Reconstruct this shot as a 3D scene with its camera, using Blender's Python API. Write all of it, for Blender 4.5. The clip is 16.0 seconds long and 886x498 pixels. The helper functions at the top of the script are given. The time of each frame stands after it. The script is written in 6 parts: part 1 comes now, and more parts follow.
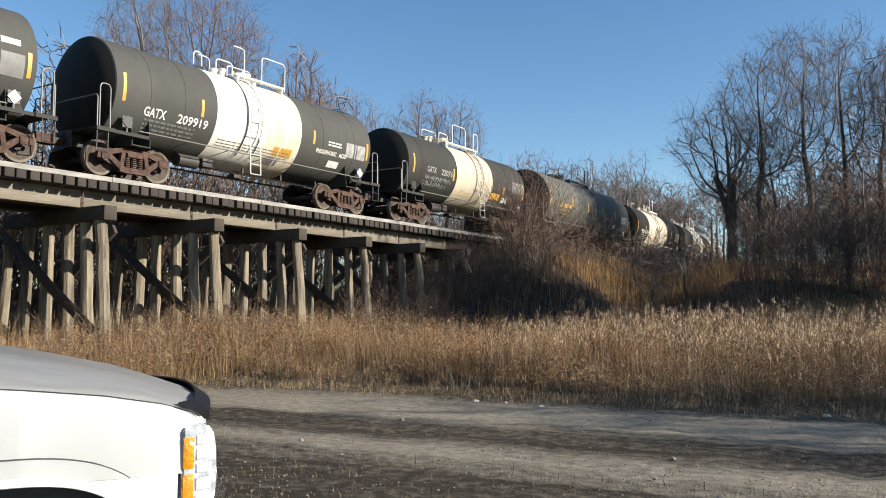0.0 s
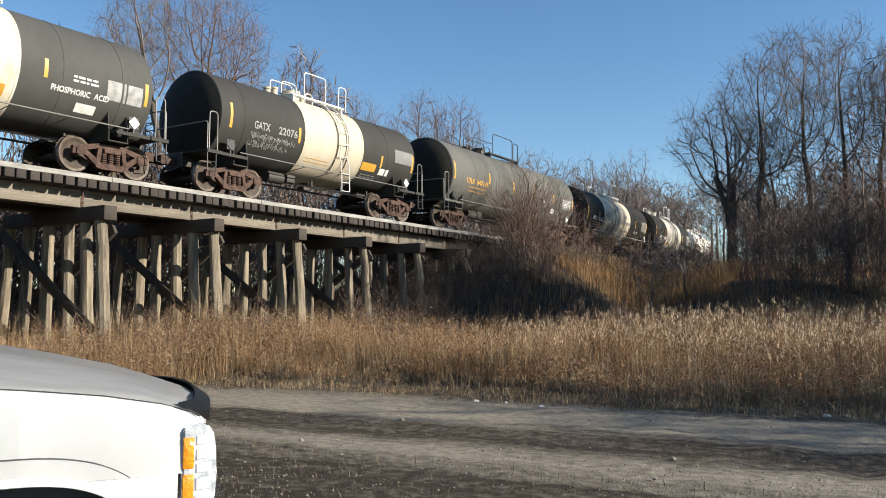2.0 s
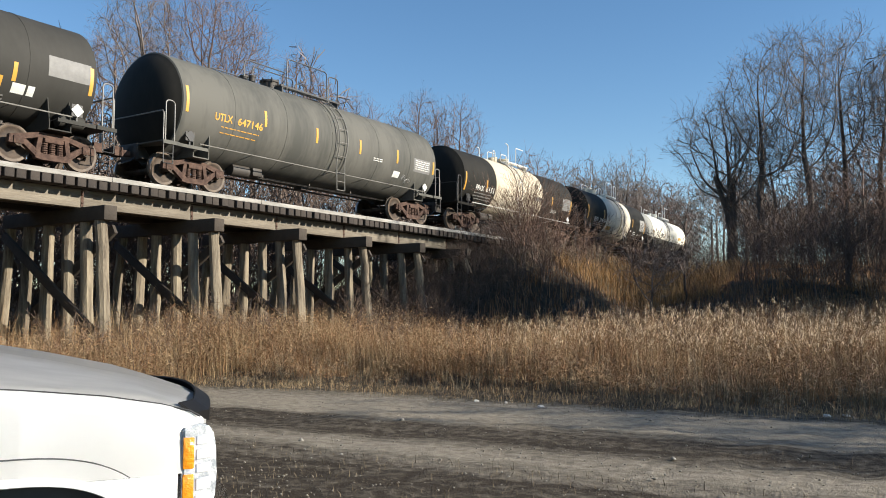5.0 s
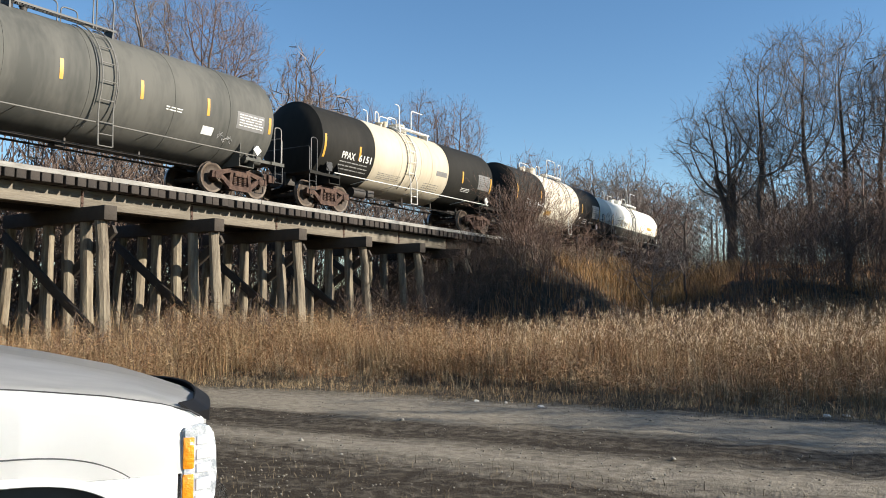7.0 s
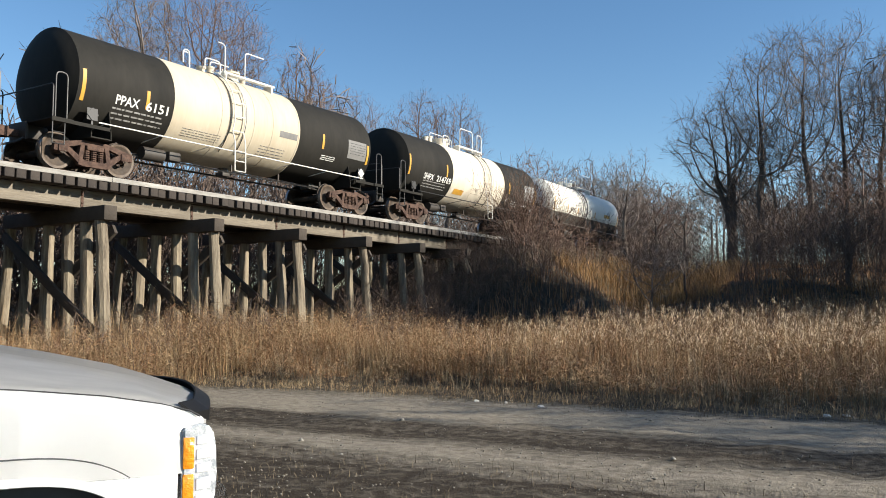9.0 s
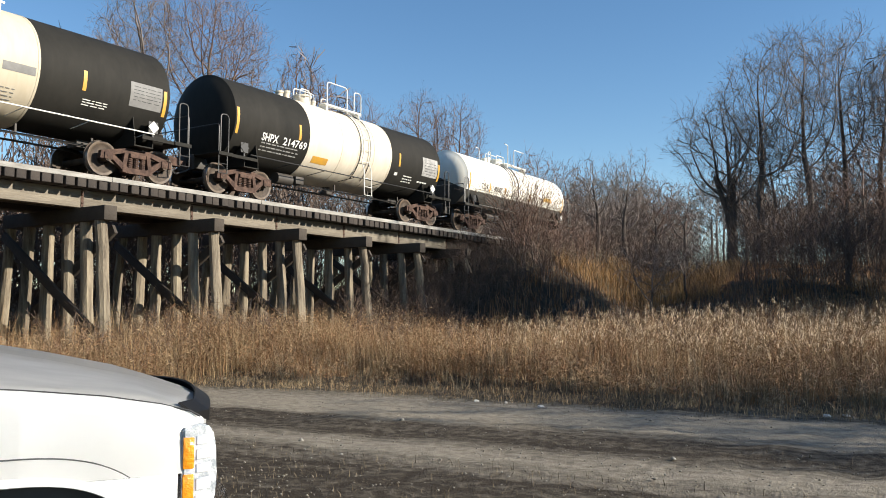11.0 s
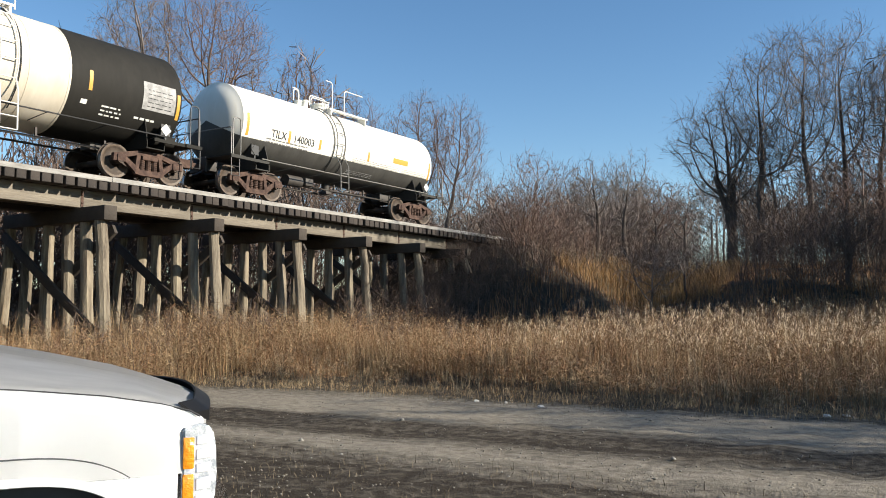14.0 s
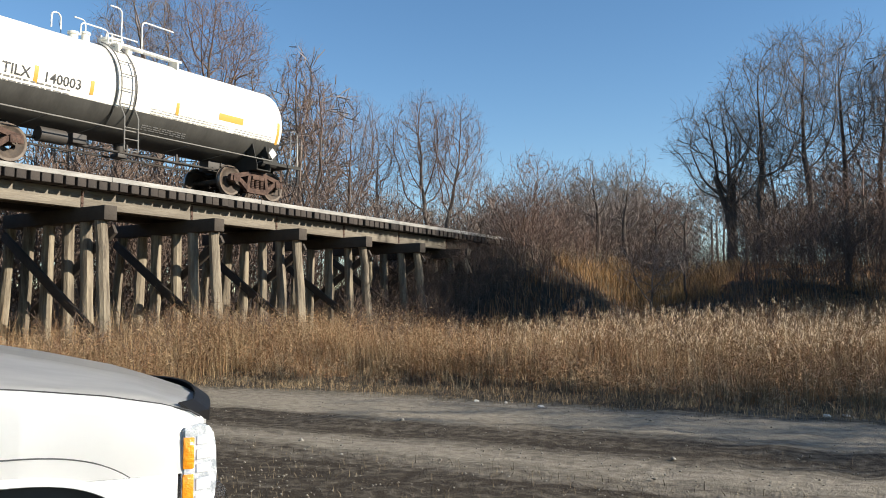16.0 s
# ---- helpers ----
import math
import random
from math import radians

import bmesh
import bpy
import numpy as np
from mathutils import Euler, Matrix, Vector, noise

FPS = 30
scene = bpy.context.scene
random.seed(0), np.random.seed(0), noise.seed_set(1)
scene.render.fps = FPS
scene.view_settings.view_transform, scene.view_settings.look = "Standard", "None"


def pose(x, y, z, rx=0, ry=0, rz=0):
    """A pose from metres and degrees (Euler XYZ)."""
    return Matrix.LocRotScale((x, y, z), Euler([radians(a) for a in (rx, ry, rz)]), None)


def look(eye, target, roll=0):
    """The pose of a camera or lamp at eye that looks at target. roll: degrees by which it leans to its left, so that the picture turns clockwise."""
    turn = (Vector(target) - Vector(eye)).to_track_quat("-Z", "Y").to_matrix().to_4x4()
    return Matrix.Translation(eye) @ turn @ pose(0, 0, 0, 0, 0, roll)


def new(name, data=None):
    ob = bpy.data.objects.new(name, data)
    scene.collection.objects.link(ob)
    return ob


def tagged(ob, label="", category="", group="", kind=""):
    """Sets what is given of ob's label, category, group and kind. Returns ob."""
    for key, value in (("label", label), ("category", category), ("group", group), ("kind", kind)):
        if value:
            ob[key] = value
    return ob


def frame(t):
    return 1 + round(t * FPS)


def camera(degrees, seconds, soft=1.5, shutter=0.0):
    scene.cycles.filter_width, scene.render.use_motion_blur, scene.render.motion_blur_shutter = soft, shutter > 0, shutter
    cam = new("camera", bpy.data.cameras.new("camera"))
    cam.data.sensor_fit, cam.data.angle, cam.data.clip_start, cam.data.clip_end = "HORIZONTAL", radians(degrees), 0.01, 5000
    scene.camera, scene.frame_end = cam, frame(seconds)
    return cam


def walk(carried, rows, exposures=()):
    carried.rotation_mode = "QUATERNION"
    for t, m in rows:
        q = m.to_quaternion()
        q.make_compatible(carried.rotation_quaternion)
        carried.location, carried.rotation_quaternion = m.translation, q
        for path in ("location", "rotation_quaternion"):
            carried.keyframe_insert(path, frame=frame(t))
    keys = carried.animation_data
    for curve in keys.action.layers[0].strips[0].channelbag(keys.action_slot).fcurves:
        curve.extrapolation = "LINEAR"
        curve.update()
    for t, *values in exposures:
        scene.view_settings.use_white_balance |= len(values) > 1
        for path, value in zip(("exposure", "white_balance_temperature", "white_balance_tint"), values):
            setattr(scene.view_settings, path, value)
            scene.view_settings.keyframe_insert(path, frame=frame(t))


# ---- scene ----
SECONDS = 16.0
cam = camera(55.83, SECONDS, soft=0.95)
CAM = pose(0, 0, 1.5, 94.21, 0, 0)
walk(cam, [(0.0, CAM), (SECONDS, CAM)])

# ---- light ----
SUN_AZ, SUN_EL = 104.0, 23.5        # degrees clockwise from the view's forward axis, and above the horizon
world = bpy.data.worlds.new("sky")
scene.world = world
world.use_nodes = True
wn = world.node_tree.nodes
sky = wn.new("ShaderNodeTexSky")
sky.sky_type, sky.sun_disc = "NISHITA", False
sky.sun_elevation, sky.sun_rotation = radians(SUN_EL), radians(SUN_AZ)
sky.altitude, sky.air_density, sky.dust_density, sky.ozone_density = 300, 1.0, 0.0, 2.0
hue = wn.new("ShaderNodeHueSaturation")
hue.inputs["Hue"].default_value, hue.inputs["Saturation"].default_value = 0.5, 1.17
world.node_tree.links.new(sky.outputs[0], hue.inputs["Color"])
world.node_tree.links.new(hue.outputs[0], wn["Background"].inputs[0])
wn["Background"].inputs[1].default_value = 0.088
sun = new("sun", bpy.data.lights.new("sun", "SUN"))
sun.data.energy, sun.data.angle, sun.data.color = 5.0, radians(0.55), (1.0, 0.925, 0.8)
sdir = Vector((math.sin(radians(SUN_AZ)) * math.cos(radians(SUN_EL)), math.cos(radians(SUN_AZ)) * math.cos(radians(SUN_EL)), math.sin(radians(SUN_EL))))
sun.matrix_world = look(sdir * 60, (0, 0, 0))
scene.view_settings.exposure = 0.9

# ---- track line ----
TH = radians(32.79)
D = Vector((math.sin(TH), math.cos(TH), 0))      # along the track, away from the camera
N = Vector((math.cos(TH), -math.sin(TH), 0))     # across the track, towards the camera
C0 = Vector((-23.62, 0.115, 0))
RAIL = 5.0                                       # top of rail
CURVE_S, CURVE_R = 40.0, 480.0                   # start and radius of the left-hand curve


def on_track(s, lat=0.0, z=0.0):
    """A point s metres along the track, lat metres towards the camera's side, z above the ground's zero."""
    if s <= CURVE_S:
        return C0 + D * s + N * lat + Vector((0, 0, z))
    a = (s - CURVE_S) / CURVE_R
    p = C0 + D * CURVE_S + D * (CURVE_R * math.sin(a)) - N * (CURVE_R * (1 - math.cos(a)))
    n = N * math.cos(a) + D * math.sin(a)
    return p + n * lat + Vector((0, 0, z))


def track_sl(x, y):
    """The track's own coordinates of a point in plan."""
    q = Vector((x, y, 0)) - C0
    s, l = q.dot(D), q.dot(N)
    if s > CURVE_S:
        l += (min(s, 200) - CURVE_S) ** 2 / (2 * CURVE_R)
    return s, l


# ---- materials ----
def mat(name, col, rough=0.6, metal=0.0, col2=None, scale=4.0, detail=5.0, bump=0.0, bscale=40.0, contrast=0.5, coords="Object",
        stretch=(1, 1, 1), fine=0.25, spec=0.5, coat=0.0, rand=0.0, island=0.0, trans=0.0):
    """A surface that varies between two colours at two scales, with fine relief."""
    m = bpy.data.materials.new(name)
    m.use_nodes = True
    nt = m.node_tree
    n, l = nt.nodes, nt.links
    b = n["Principled BSDF"]
    b.inputs["Roughness"].default_value, b.inputs["Metallic"].default_value = rough, metal
    b.inputs["Specular IOR Level"].default_value = spec
    b.inputs["Coat Weight"].default_value = coat
    if trans:
        b.inputs["Transmission Weight"].default_value = trans
    col2 = col2 or tuple(c * 0.7 for c in col)
    tc, mp = n.new("ShaderNodeTexCoord"), n.new("ShaderNodeMapping")
    l.new(tc.outputs[coords], mp.inputs[0])
    mp.inputs["Scale"].default_value = stretch
    t1 = n.new("ShaderNodeTexNoise")
    t1.inputs["Scale"].default_value, t1.inputs["Detail"].default_value, t1.inputs["Roughness"].default_value = scale, detail, 0.6
    t2 = n.new("ShaderNodeTexNoise")
    t2.inputs["Scale"].default_value, t2.inputs["Detail"].default_value = scale * 9, 3
    l.new(mp.outputs[0], t1.inputs[0]), l.new(mp.outputs[0], t2.inputs[0])
    mx = n.new("ShaderNodeMix")
    mx.inputs[0].default_value = fine
    l.new(t1.outputs[0], mx.inputs[2]), l.new(t2.outputs[0], mx.inputs[3])
    mr = n.new("ShaderNodeMapRange")
    mr.inputs[1].default_value, mr.inputs[2].default_value = 0.5 - 0.25 * (1.2 - contrast), 0.5 + 0.25 * (1.2 - contrast)
    l.new(mx.outputs[0], mr.inputs[0])
    last = mr.outputs[0]
    if rand or island:
        src = n.new("ShaderNodeObjectInfo").outputs["Random"] if rand else n.new("ShaderNodeNewGeometry").outputs["Random Per Island"]
        m2 = n.new("ShaderNodeMix")
        m2.inputs[0].default_value = rand or island
        l.new(last, m2.inputs[2]), l.new(src, m2.inputs[3])
        last = m2.outputs[0]
    mc = n.new("ShaderNodeMix")
    mc.data_type = "RGBA"
    mc.inputs[6].default_value, mc.inputs[7].default_value = (*col, 1), (*col2, 1)
    l.new(last, mc.inputs[0])
    l.new(mc.outputs[2], b.inputs["Base Color"])
    if bump:
        t3, bp = n.new("ShaderNodeTexNoise"), n.new("ShaderNodeBump")
        t3.inputs["Scale"].default_value, t3.inputs["Detail"].default_value = bscale, 4
        bp.inputs["Strength"].default_value, bp.inputs["Distance"].default_value = min(1, bump), 0.02
        l.new(mp.outputs[0], t3.inputs[0]), l.new(t3.outputs[0], bp.inputs["Height"]), l.new(bp.outputs[0], b.inputs["Normal"])
    return m


# ---- mesh helpers ----
def box(bm, c, size, m=None, bevel=0.0):
    """A box of that size round c, turned by m."""
    r = bmesh.ops.create_cube(bm, size=1.0, matrix=(m or Matrix()) @ Matrix.Translation(c) @ Matrix.Diagonal((*size, 1)))
    if bevel:
        es = list({e for v in r["verts"] for e in v.link_edges})
        bmesh.ops.bevel(bm, geom=es, offset=bevel, segments=2, affect="EDGES", profile=0.5)
    return r["verts"]


def rod(bm, a, b, r, r2=None, seg=8, caps=True):
    """A round bar from a to b."""
    a, b = Vector(a), Vector(b)
    v = b - a
    q = v.to_track_quat("Z", "Y").to_matrix().to_4x4()
    return bmesh.ops.create_cone(bm, cap_ends=caps, segments=seg, radius1=r, radius2=r if r2 is None else r2, depth=v.length,
                                 matrix=Matrix.Translation((a + b) / 2) @ q)["verts"]


def pipe(bm, pts, r, seg=6, closed=False):
    """A bent bar through the points."""
    pts = [Vector(p) for p in pts]
    rings, k = [], len(pts)
    for i, p in enumerate(pts):
        t = (pts[min(i + 1, k - 1)] - pts[max(i - 1, 0)]).normalized()
        u = t.orthogonal().normalized() if i == 0 else (u - t * u.dot(t)).normalized()
        w = t.cross(u)
        rings.append([bm.verts.new(p + (u * math.cos(a) + w * math.sin(a)) * r) for a in [2 * math.pi * j / seg for j in range(seg)]])
    for a, b in zip(rings, rings[1:]):
        for j in range(seg):
            bm.faces.new((a[j], a[(j + 1) % seg], b[(j + 1) % seg], b[j]))
    for rg, rev in ((rings[0], True), (rings[-1], False)):
        bm.faces.new(list(reversed(rg)) if rev else rg)


def rounded(pts, r=0.08, k=3):
    """The points of a polyline with its inner corners rounded."""
    pts = [Vector(p) for p in pts]
    out = [pts[0]]
    for a, b, c in zip(pts, pts[1:], pts[2:]):
        p, q = b + (a - b).normalized() * min(r, (a - b).length / 2), b + (c - b).normalized() * min(r, (c - b).length / 2)
        for i in range(k + 1):
            t = i / k
            out.append(p * (1 - t) ** 2 + b * 2 * t * (1 - t) + q * t * t)
    return out + [pts[-1]]


def prism(bm, pts, y0, y1, axis="y"):
    """A plate of that outline in x, z, from y0 to y1."""
    f = (lambda p, w: (p[0], w, p[1])) if axis == "y" else (lambda p, w: (w, p[0], p[1])) if axis == "x" else (lambda p, w: (p[0], p[1], w))
    a, b = [bm.verts.new(f(p, y0)) for p in pts], [bm.verts.new(f(p, y1)) for p in pts]
    bm.faces.new(a), bm.faces.new(list(reversed(b)))
    for i in range(len(pts)):
        j = (i + 1) % len(pts)
        bm.faces.new((a[i], b[i], b[j], a[j]))


def finish(bm, name, material, smooth=None):
    """A mesh from the bmesh, with sharp edges above the angle smooth."""
    bmesh.ops.recalc_face_normals(bm, faces=bm.faces)
    if smooth is not None:
        for f in bm.faces:
            f.smooth = True
        for e in bm.edges:
            if len(e.link_faces) == 2 and e.calc_face_angle() > radians(smooth):
                e.smooth = False
    me = bpy.data.meshes.new(name)
    bm.to_mesh(me)
    bm.free()
    for x in material if isinstance(material, (list, tuple)) else [material]:
        me.materials.append(x)
    return me


def part(name, bm, material, parent, label="", smooth=35):
    ob = new(name, finish(bm, name, material, smooth))
    ob.parent = parent
    return tagged(ob, label)


def piece(name, me, parent, m=None, label=""):
    """One more object on a mesh that is already there."""
    ob = new(name, me)
    ob.parent = parent
    if m is not None:
        ob.matrix_basis = m
    return tagged(ob, label)


def mesh_np(name, verts, faces, material):
    """A mesh from arrays of points and of triangles or quads."""
    me = bpy.data.meshes.new(name)
    me.vertices.add(len(verts))
    me.vertices.foreach_set("co", np.asarray(verts, np.float32).ravel())
    k = faces.shape[1]
    me.loops.add(faces.size)
    me.loops.foreach_set("vertex_index", faces.astype(np.int32).ravel())
    me.polygons.add(len(faces))
    me.polygons.foreach_set("loop_start", np.arange(0, faces.size, k, dtype=np.int32))
    me.update(calc_edges=True)
    for x in material if isinstance(material, (list, tuple)) else [material]:
        me.materials.append(x)
    return me


def thing(name, m, label, category, group="", kind=""):
    ob = new(name)
    ob.matrix_basis = m
    return tagged(ob, label, category, group, kind)

# ---- surfaces ----
M_GREY = mat("grey_tank_paint", (0.06, 0.059, 0.053), 0.7, spec=0.15, col2=(0.08, 0.078, 0.071), scale=0.9, stretch=(1, 1, 0.35), bump=0.05, bscale=6)
M_GREY2 = mat("dark_grey_tank_paint", (0.036, 0.035, 0.031), 0.7, spec=0.15, col2=(0.05, 0.048, 0.043), scale=0.9, stretch=(1, 1, 0.35), bump=0.05, bscale=6)
M_OLIVE = mat("weathered_grey_tank_paint", (0.076, 0.076, 0.068), 0.7, spec=0.15, col2=(0.12, 0.116, 0.102), contrast=0.8, scale=0.6, stretch=(1.4, 1, 0.25), bump=0.06, bscale=5)
M_BLACK = mat("black_tank_paint", (0.016, 0.0155, 0.0135), 0.7, spec=0.12, col2=(0.028, 0.026, 0.022), scale=1.0, stretch=(1, 1, 0.3), bump=0.05, bscale=6)
M_WHITE = mat("white_tank_paint", (0.8, 0.78, 0.71), 0.55, spec=0.3, col2=(0.66, 0.62, 0.52), scale=0.8, stretch=(1.5, 1, 0.3), bump=0.04, bscale=6, contrast=0.2)
M_RUSTW = mat("rust_streaked_white_paint", (0.78, 0.75, 0.67), 0.55, spec=0.3, col2=(0.62, 0.5, 0.32), scale=0.9, stretch=(2.2, 1, 0.2), bump=0.04, bscale=6, contrast=0.75)
M_CREAM = mat("cream_tank_paint", (0.58, 0.515, 0.4), 0.6, spec=0.3, col2=(0.44, 0.375, 0.27), scale=0.8, stretch=(1.8, 1, 0.25), bump=0.04, bscale=6, contrast=0.25)
M_PALE = mat("off_white_tank_paint", (0.7, 0.64, 0.53), 0.6, spec=0.3, col2=(0.52, 0.455, 0.35), scale=0.7, stretch=(1.8, 1, 0.3), bump=0.04, bscale=6, contrast=0.3)
M_BELLY = mat("dark_grey_belly", (0.04, 0.038, 0.034), 0.6, col2=(0.075, 0.072, 0.063), scale=1.2, stretch=(2, 1, 0.5))
M_STEEL = mat("dark_underframe_steel", (0.03, 0.027, 0.024), 0.65, col2=(0.055, 0.045, 0.036), scale=5, bump=0.1)
M_RUST = mat("rusty_cast_steel", (0.04, 0.019, 0.012), 0.85, col2=(0.09, 0.05, 0.034), scale=6, bump=0.3, contrast=0.9)
M_WHEEL = mat("dusty_wheel_steel", (0.036, 0.024, 0.016), 0.75, col2=(0.068, 0.046, 0.03), scale=5, bump=0.1, contrast=0.9)
# dusty rim face made lighter tan, with its sunlit highlight in the colour
M_RIM = mat("dusty_tan_rim_highlight", (0.11, 0.077, 0.048), 0.6, col2=(0.06, 0.038, 0.024), scale=6, contrast=0.9)
M_TREAD = mat("polished_wheel_tread", (0.5, 0.46, 0.42), 0.35, 0.9, scale=8)
M_RAILW = mat("white_painted_rail", (0.78, 0.76, 0.7), 0.5, scale=6)
M_RAILB = mat("black_painted_rail", (0.035, 0.034, 0.033), 0.5, scale=6)
M_RAILG = mat("grey_painted_rail", (0.2, 0.19, 0.17), 0.5, scale=6)
M_YELLOW = mat("yellow_reflective_tape", (0.6, 0.31, 0.03), 0.45, scale=8, col2=(0.48, 0.27, 0.06))
M_LETTER = mat("white_stencil_paint", (0.78, 0.77, 0.72), 0.55, scale=6)
M_LETTERD = mat("faded_stencil_paint", (0.2, 0.195, 0.185), 0.6, scale=6)
M_LETTERF = mat("worn_grey_stencil_paint", (0.36, 0.35, 0.33), 0.6, col2=(0.2, 0.195, 0.185), scale=5, contrast=0.8)
M_LETTERB = mat("black_stencil_paint", (0.04, 0.04, 0.04), 0.55, scale=6)
M_LETTERO = mat("orange_stencil_paint", (0.7, 0.36, 0.05), 0.55, scale=6)
M_TIMBER = mat("dark_creosoted_timber", (0.066, 0.052, 0.039), 0.85, col2=(0.028, 0.021, 0.015), scale=2.2, stretch=(1, 1, 1), bump=0.5, bscale=14, rand=0.3)
M_STRING = mat("sunbleached_timber", (0.25, 0.215, 0.165), 0.85, col2=(0.06, 0.048, 0.036), scale=2.5, stretch=(0.3, 3, 3), bump=0.5, bscale=12, rand=0.25)
M_POST = mat("grey_timber_pile", (0.3, 0.25, 0.175), 0.85, col2=(0.07, 0.053, 0.037), scale=2.5, stretch=(4, 4, 0.35), bump=0.6, bscale=10, rand=0.35, contrast=0.8)
M_TIE = mat("creosoted_tie_timber", (0.058, 0.046, 0.037), 0.9, col2=(0.02, 0.016, 0.014), scale=4, bump=0.4, bscale=20, rand=0.4)
M_GUARD = mat("bleached_guard_timber", (0.45, 0.435, 0.4), 0.85, col2=(0.17, 0.155, 0.135), scale=2.5, stretch=(0.4, 3, 3), bump=0.5, bscale=12, rand=0.2)
M_RAIL = mat("rusty_rail_steel", (0.055, 0.034, 0.024), 0.75, col2=(0.1, 0.06, 0.04), scale=8)
M_RAILTOP = mat("polished_rail_head", (0.5, 0.48, 0.45), 0.3, 1.0, scale=8)
M_BARK = mat("grey_brown_bark", (0.1, 0.078, 0.062), 0.9, col2=(0.17, 0.14, 0.115), scale=3, coords="Object", bump=0.3, island=0.3)
M_BARKD = mat("dark_bark", (0.06, 0.047, 0.038), 0.9, col2=(0.11, 0.088, 0.07), scale=3, bump=0.3, island=0.3)
M_TWIG = mat("reddish_brown_twigs", (0.12, 0.072, 0.05), 0.9, col2=(0.23, 0.15, 0.11), scale=2, island=0.6)
M_TWIGG = mat("grey_brown_twigs", (0.13, 0.1, 0.083), 0.9, col2=(0.23, 0.185, 0.155), scale=2, island=0.6)
M_GRASS = mat("dry_straw_grass", (0.18, 0.115, 0.057), 0.8, col2=(0.47, 0.335, 0.18), scale=0.6, island=0.5, contrast=0.95)
M_GRASSB = mat("brown_dead_weeds", (0.14, 0.068, 0.031), 0.85, col2=(0.36, 0.195, 0.085), scale=0.6, island=0.5, contrast=0.95)
M_DULL = mat("dull_dead_weeds", (0.085, 0.064, 0.04), 0.85, col2=(0.21, 0.165, 0.105), scale=0.5, island=0.6, contrast=0.8)
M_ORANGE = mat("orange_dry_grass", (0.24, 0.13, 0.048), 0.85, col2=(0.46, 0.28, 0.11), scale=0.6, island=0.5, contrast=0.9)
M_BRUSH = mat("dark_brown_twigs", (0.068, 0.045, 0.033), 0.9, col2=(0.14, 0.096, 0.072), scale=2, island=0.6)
M_PLUME = mat("pale_seed_heads", (0.46, 0.31, 0.17), 0.85, col2=(0.72, 0.57, 0.38), scale=1, island=0.5)

# ---- ground ----
EDGE = Vector((-4.7, 17.0, 0))                     # the far edge of the gravel road
RU = Vector((0.886, -0.464, 0))                    # along the road
RV = Vector((0.464, 0.886, 0))                     # across it, away from the camera


def step(a, b, x):
    t = np.clip((x - a) / (b - a), 0, 1)
    return t * t * (3 - 2 * t)


def ground_z(x, y):
    """Height of the ground, for numbers or arrays."""
    x, y = np.asarray(x, float), np.asarray(y, float)
    qx, qy = x - C0.x, y - C0.y
    s, l = qx * D.x + qy * D.y, qx * N.x + qy * N.y
    l = l + np.where(s > CURVE_S, (np.clip(s, CURVE_S, 200) - CURVE_S) ** 2 / (2 * CURVE_R), 0)
    v = (x - EDGE.x) * RV.x + (y - EDGE.y) * RV.y
    wob = 0.25 * np.sin(x * 0.55 + 1.3) * np.cos(y * 0.43) + 0.12 * np.sin(x * 1.7 + y * 1.1)
    dist = np.hypot(np.maximum(np.abs(l) - 2.7, 0), np.maximum(45.0 - s, 0) * 0.82)
    bank = np.clip(4.35 - np.maximum(dist + wob * 0.6, 0) / 1.75, 0, 4.35)
    dist2 = np.hypot(np.maximum(np.abs(l) - 2.7, 0), np.maximum(s + 12.0, 0))
    bank = np.maximum(bank, np.clip(4.35 - dist2 / 1.75, 0, 4.35))
    hill = 3.2 * step(19, 36, y - 0.1 * x) * step(3, 15, x) + 3.0 * step(-8, -40, l) * step(-60, 10, s)
    off = step(0.3, 3.0, v)
    rut = -0.05 * np.exp(-((v + 1.6) / 0.5) ** 2) - 0.05 * np.exp(-((v + 3.8) / 0.5) ** 2) - 0.04 * np.exp(-((v + 6.2) / 0.6) ** 2)
    z = np.maximum(bank, hill + off * (0.15 + wob * 0.5)) + rut * (v < 0)
    far = step(120, 400, np.hypot(x, y))
    return z * (1 - far) + 2.0 * far


def ground():
    def axis(lo, hi, fine, far):
        a = np.arange(lo, hi + 1e-6, fine)
        k = np.cumsum(fine * 1.25 ** np.arange(1, 40))
        k = k[k < far]
        return np.concatenate([lo - k[::-1], a, hi + k])
    X, Y = axis(-30, 30, 0.4, 2500), axis(0, 60, 0.4, 2500)
    gx, gy = np.meshgrid(X, Y)
    gz = ground_z(gx, gy)
    gz = gz + np.random.RandomState(3).randn(*gz.shape) * 0.012 * (np.hypot(gx, gy) < 60)
    k, h = len(X), len(Y)
    i = np.arange(k * (h - 1)).reshape(h - 1, k)[:, :-1].ravel()
    me = mesh_np("ground", np.stack([gx, gy, gz], -1).reshape(-1, 3), np.stack([i, i + 1, i + k + 1, i + k], 1), ground_material())
    me.polygons.foreach_set("use_smooth", np.ones(len(me.polygons), bool))
    return tagged(new("ground", me), "gravel road with dark dirt verges and dead grass soil", "ground", kind="structure")


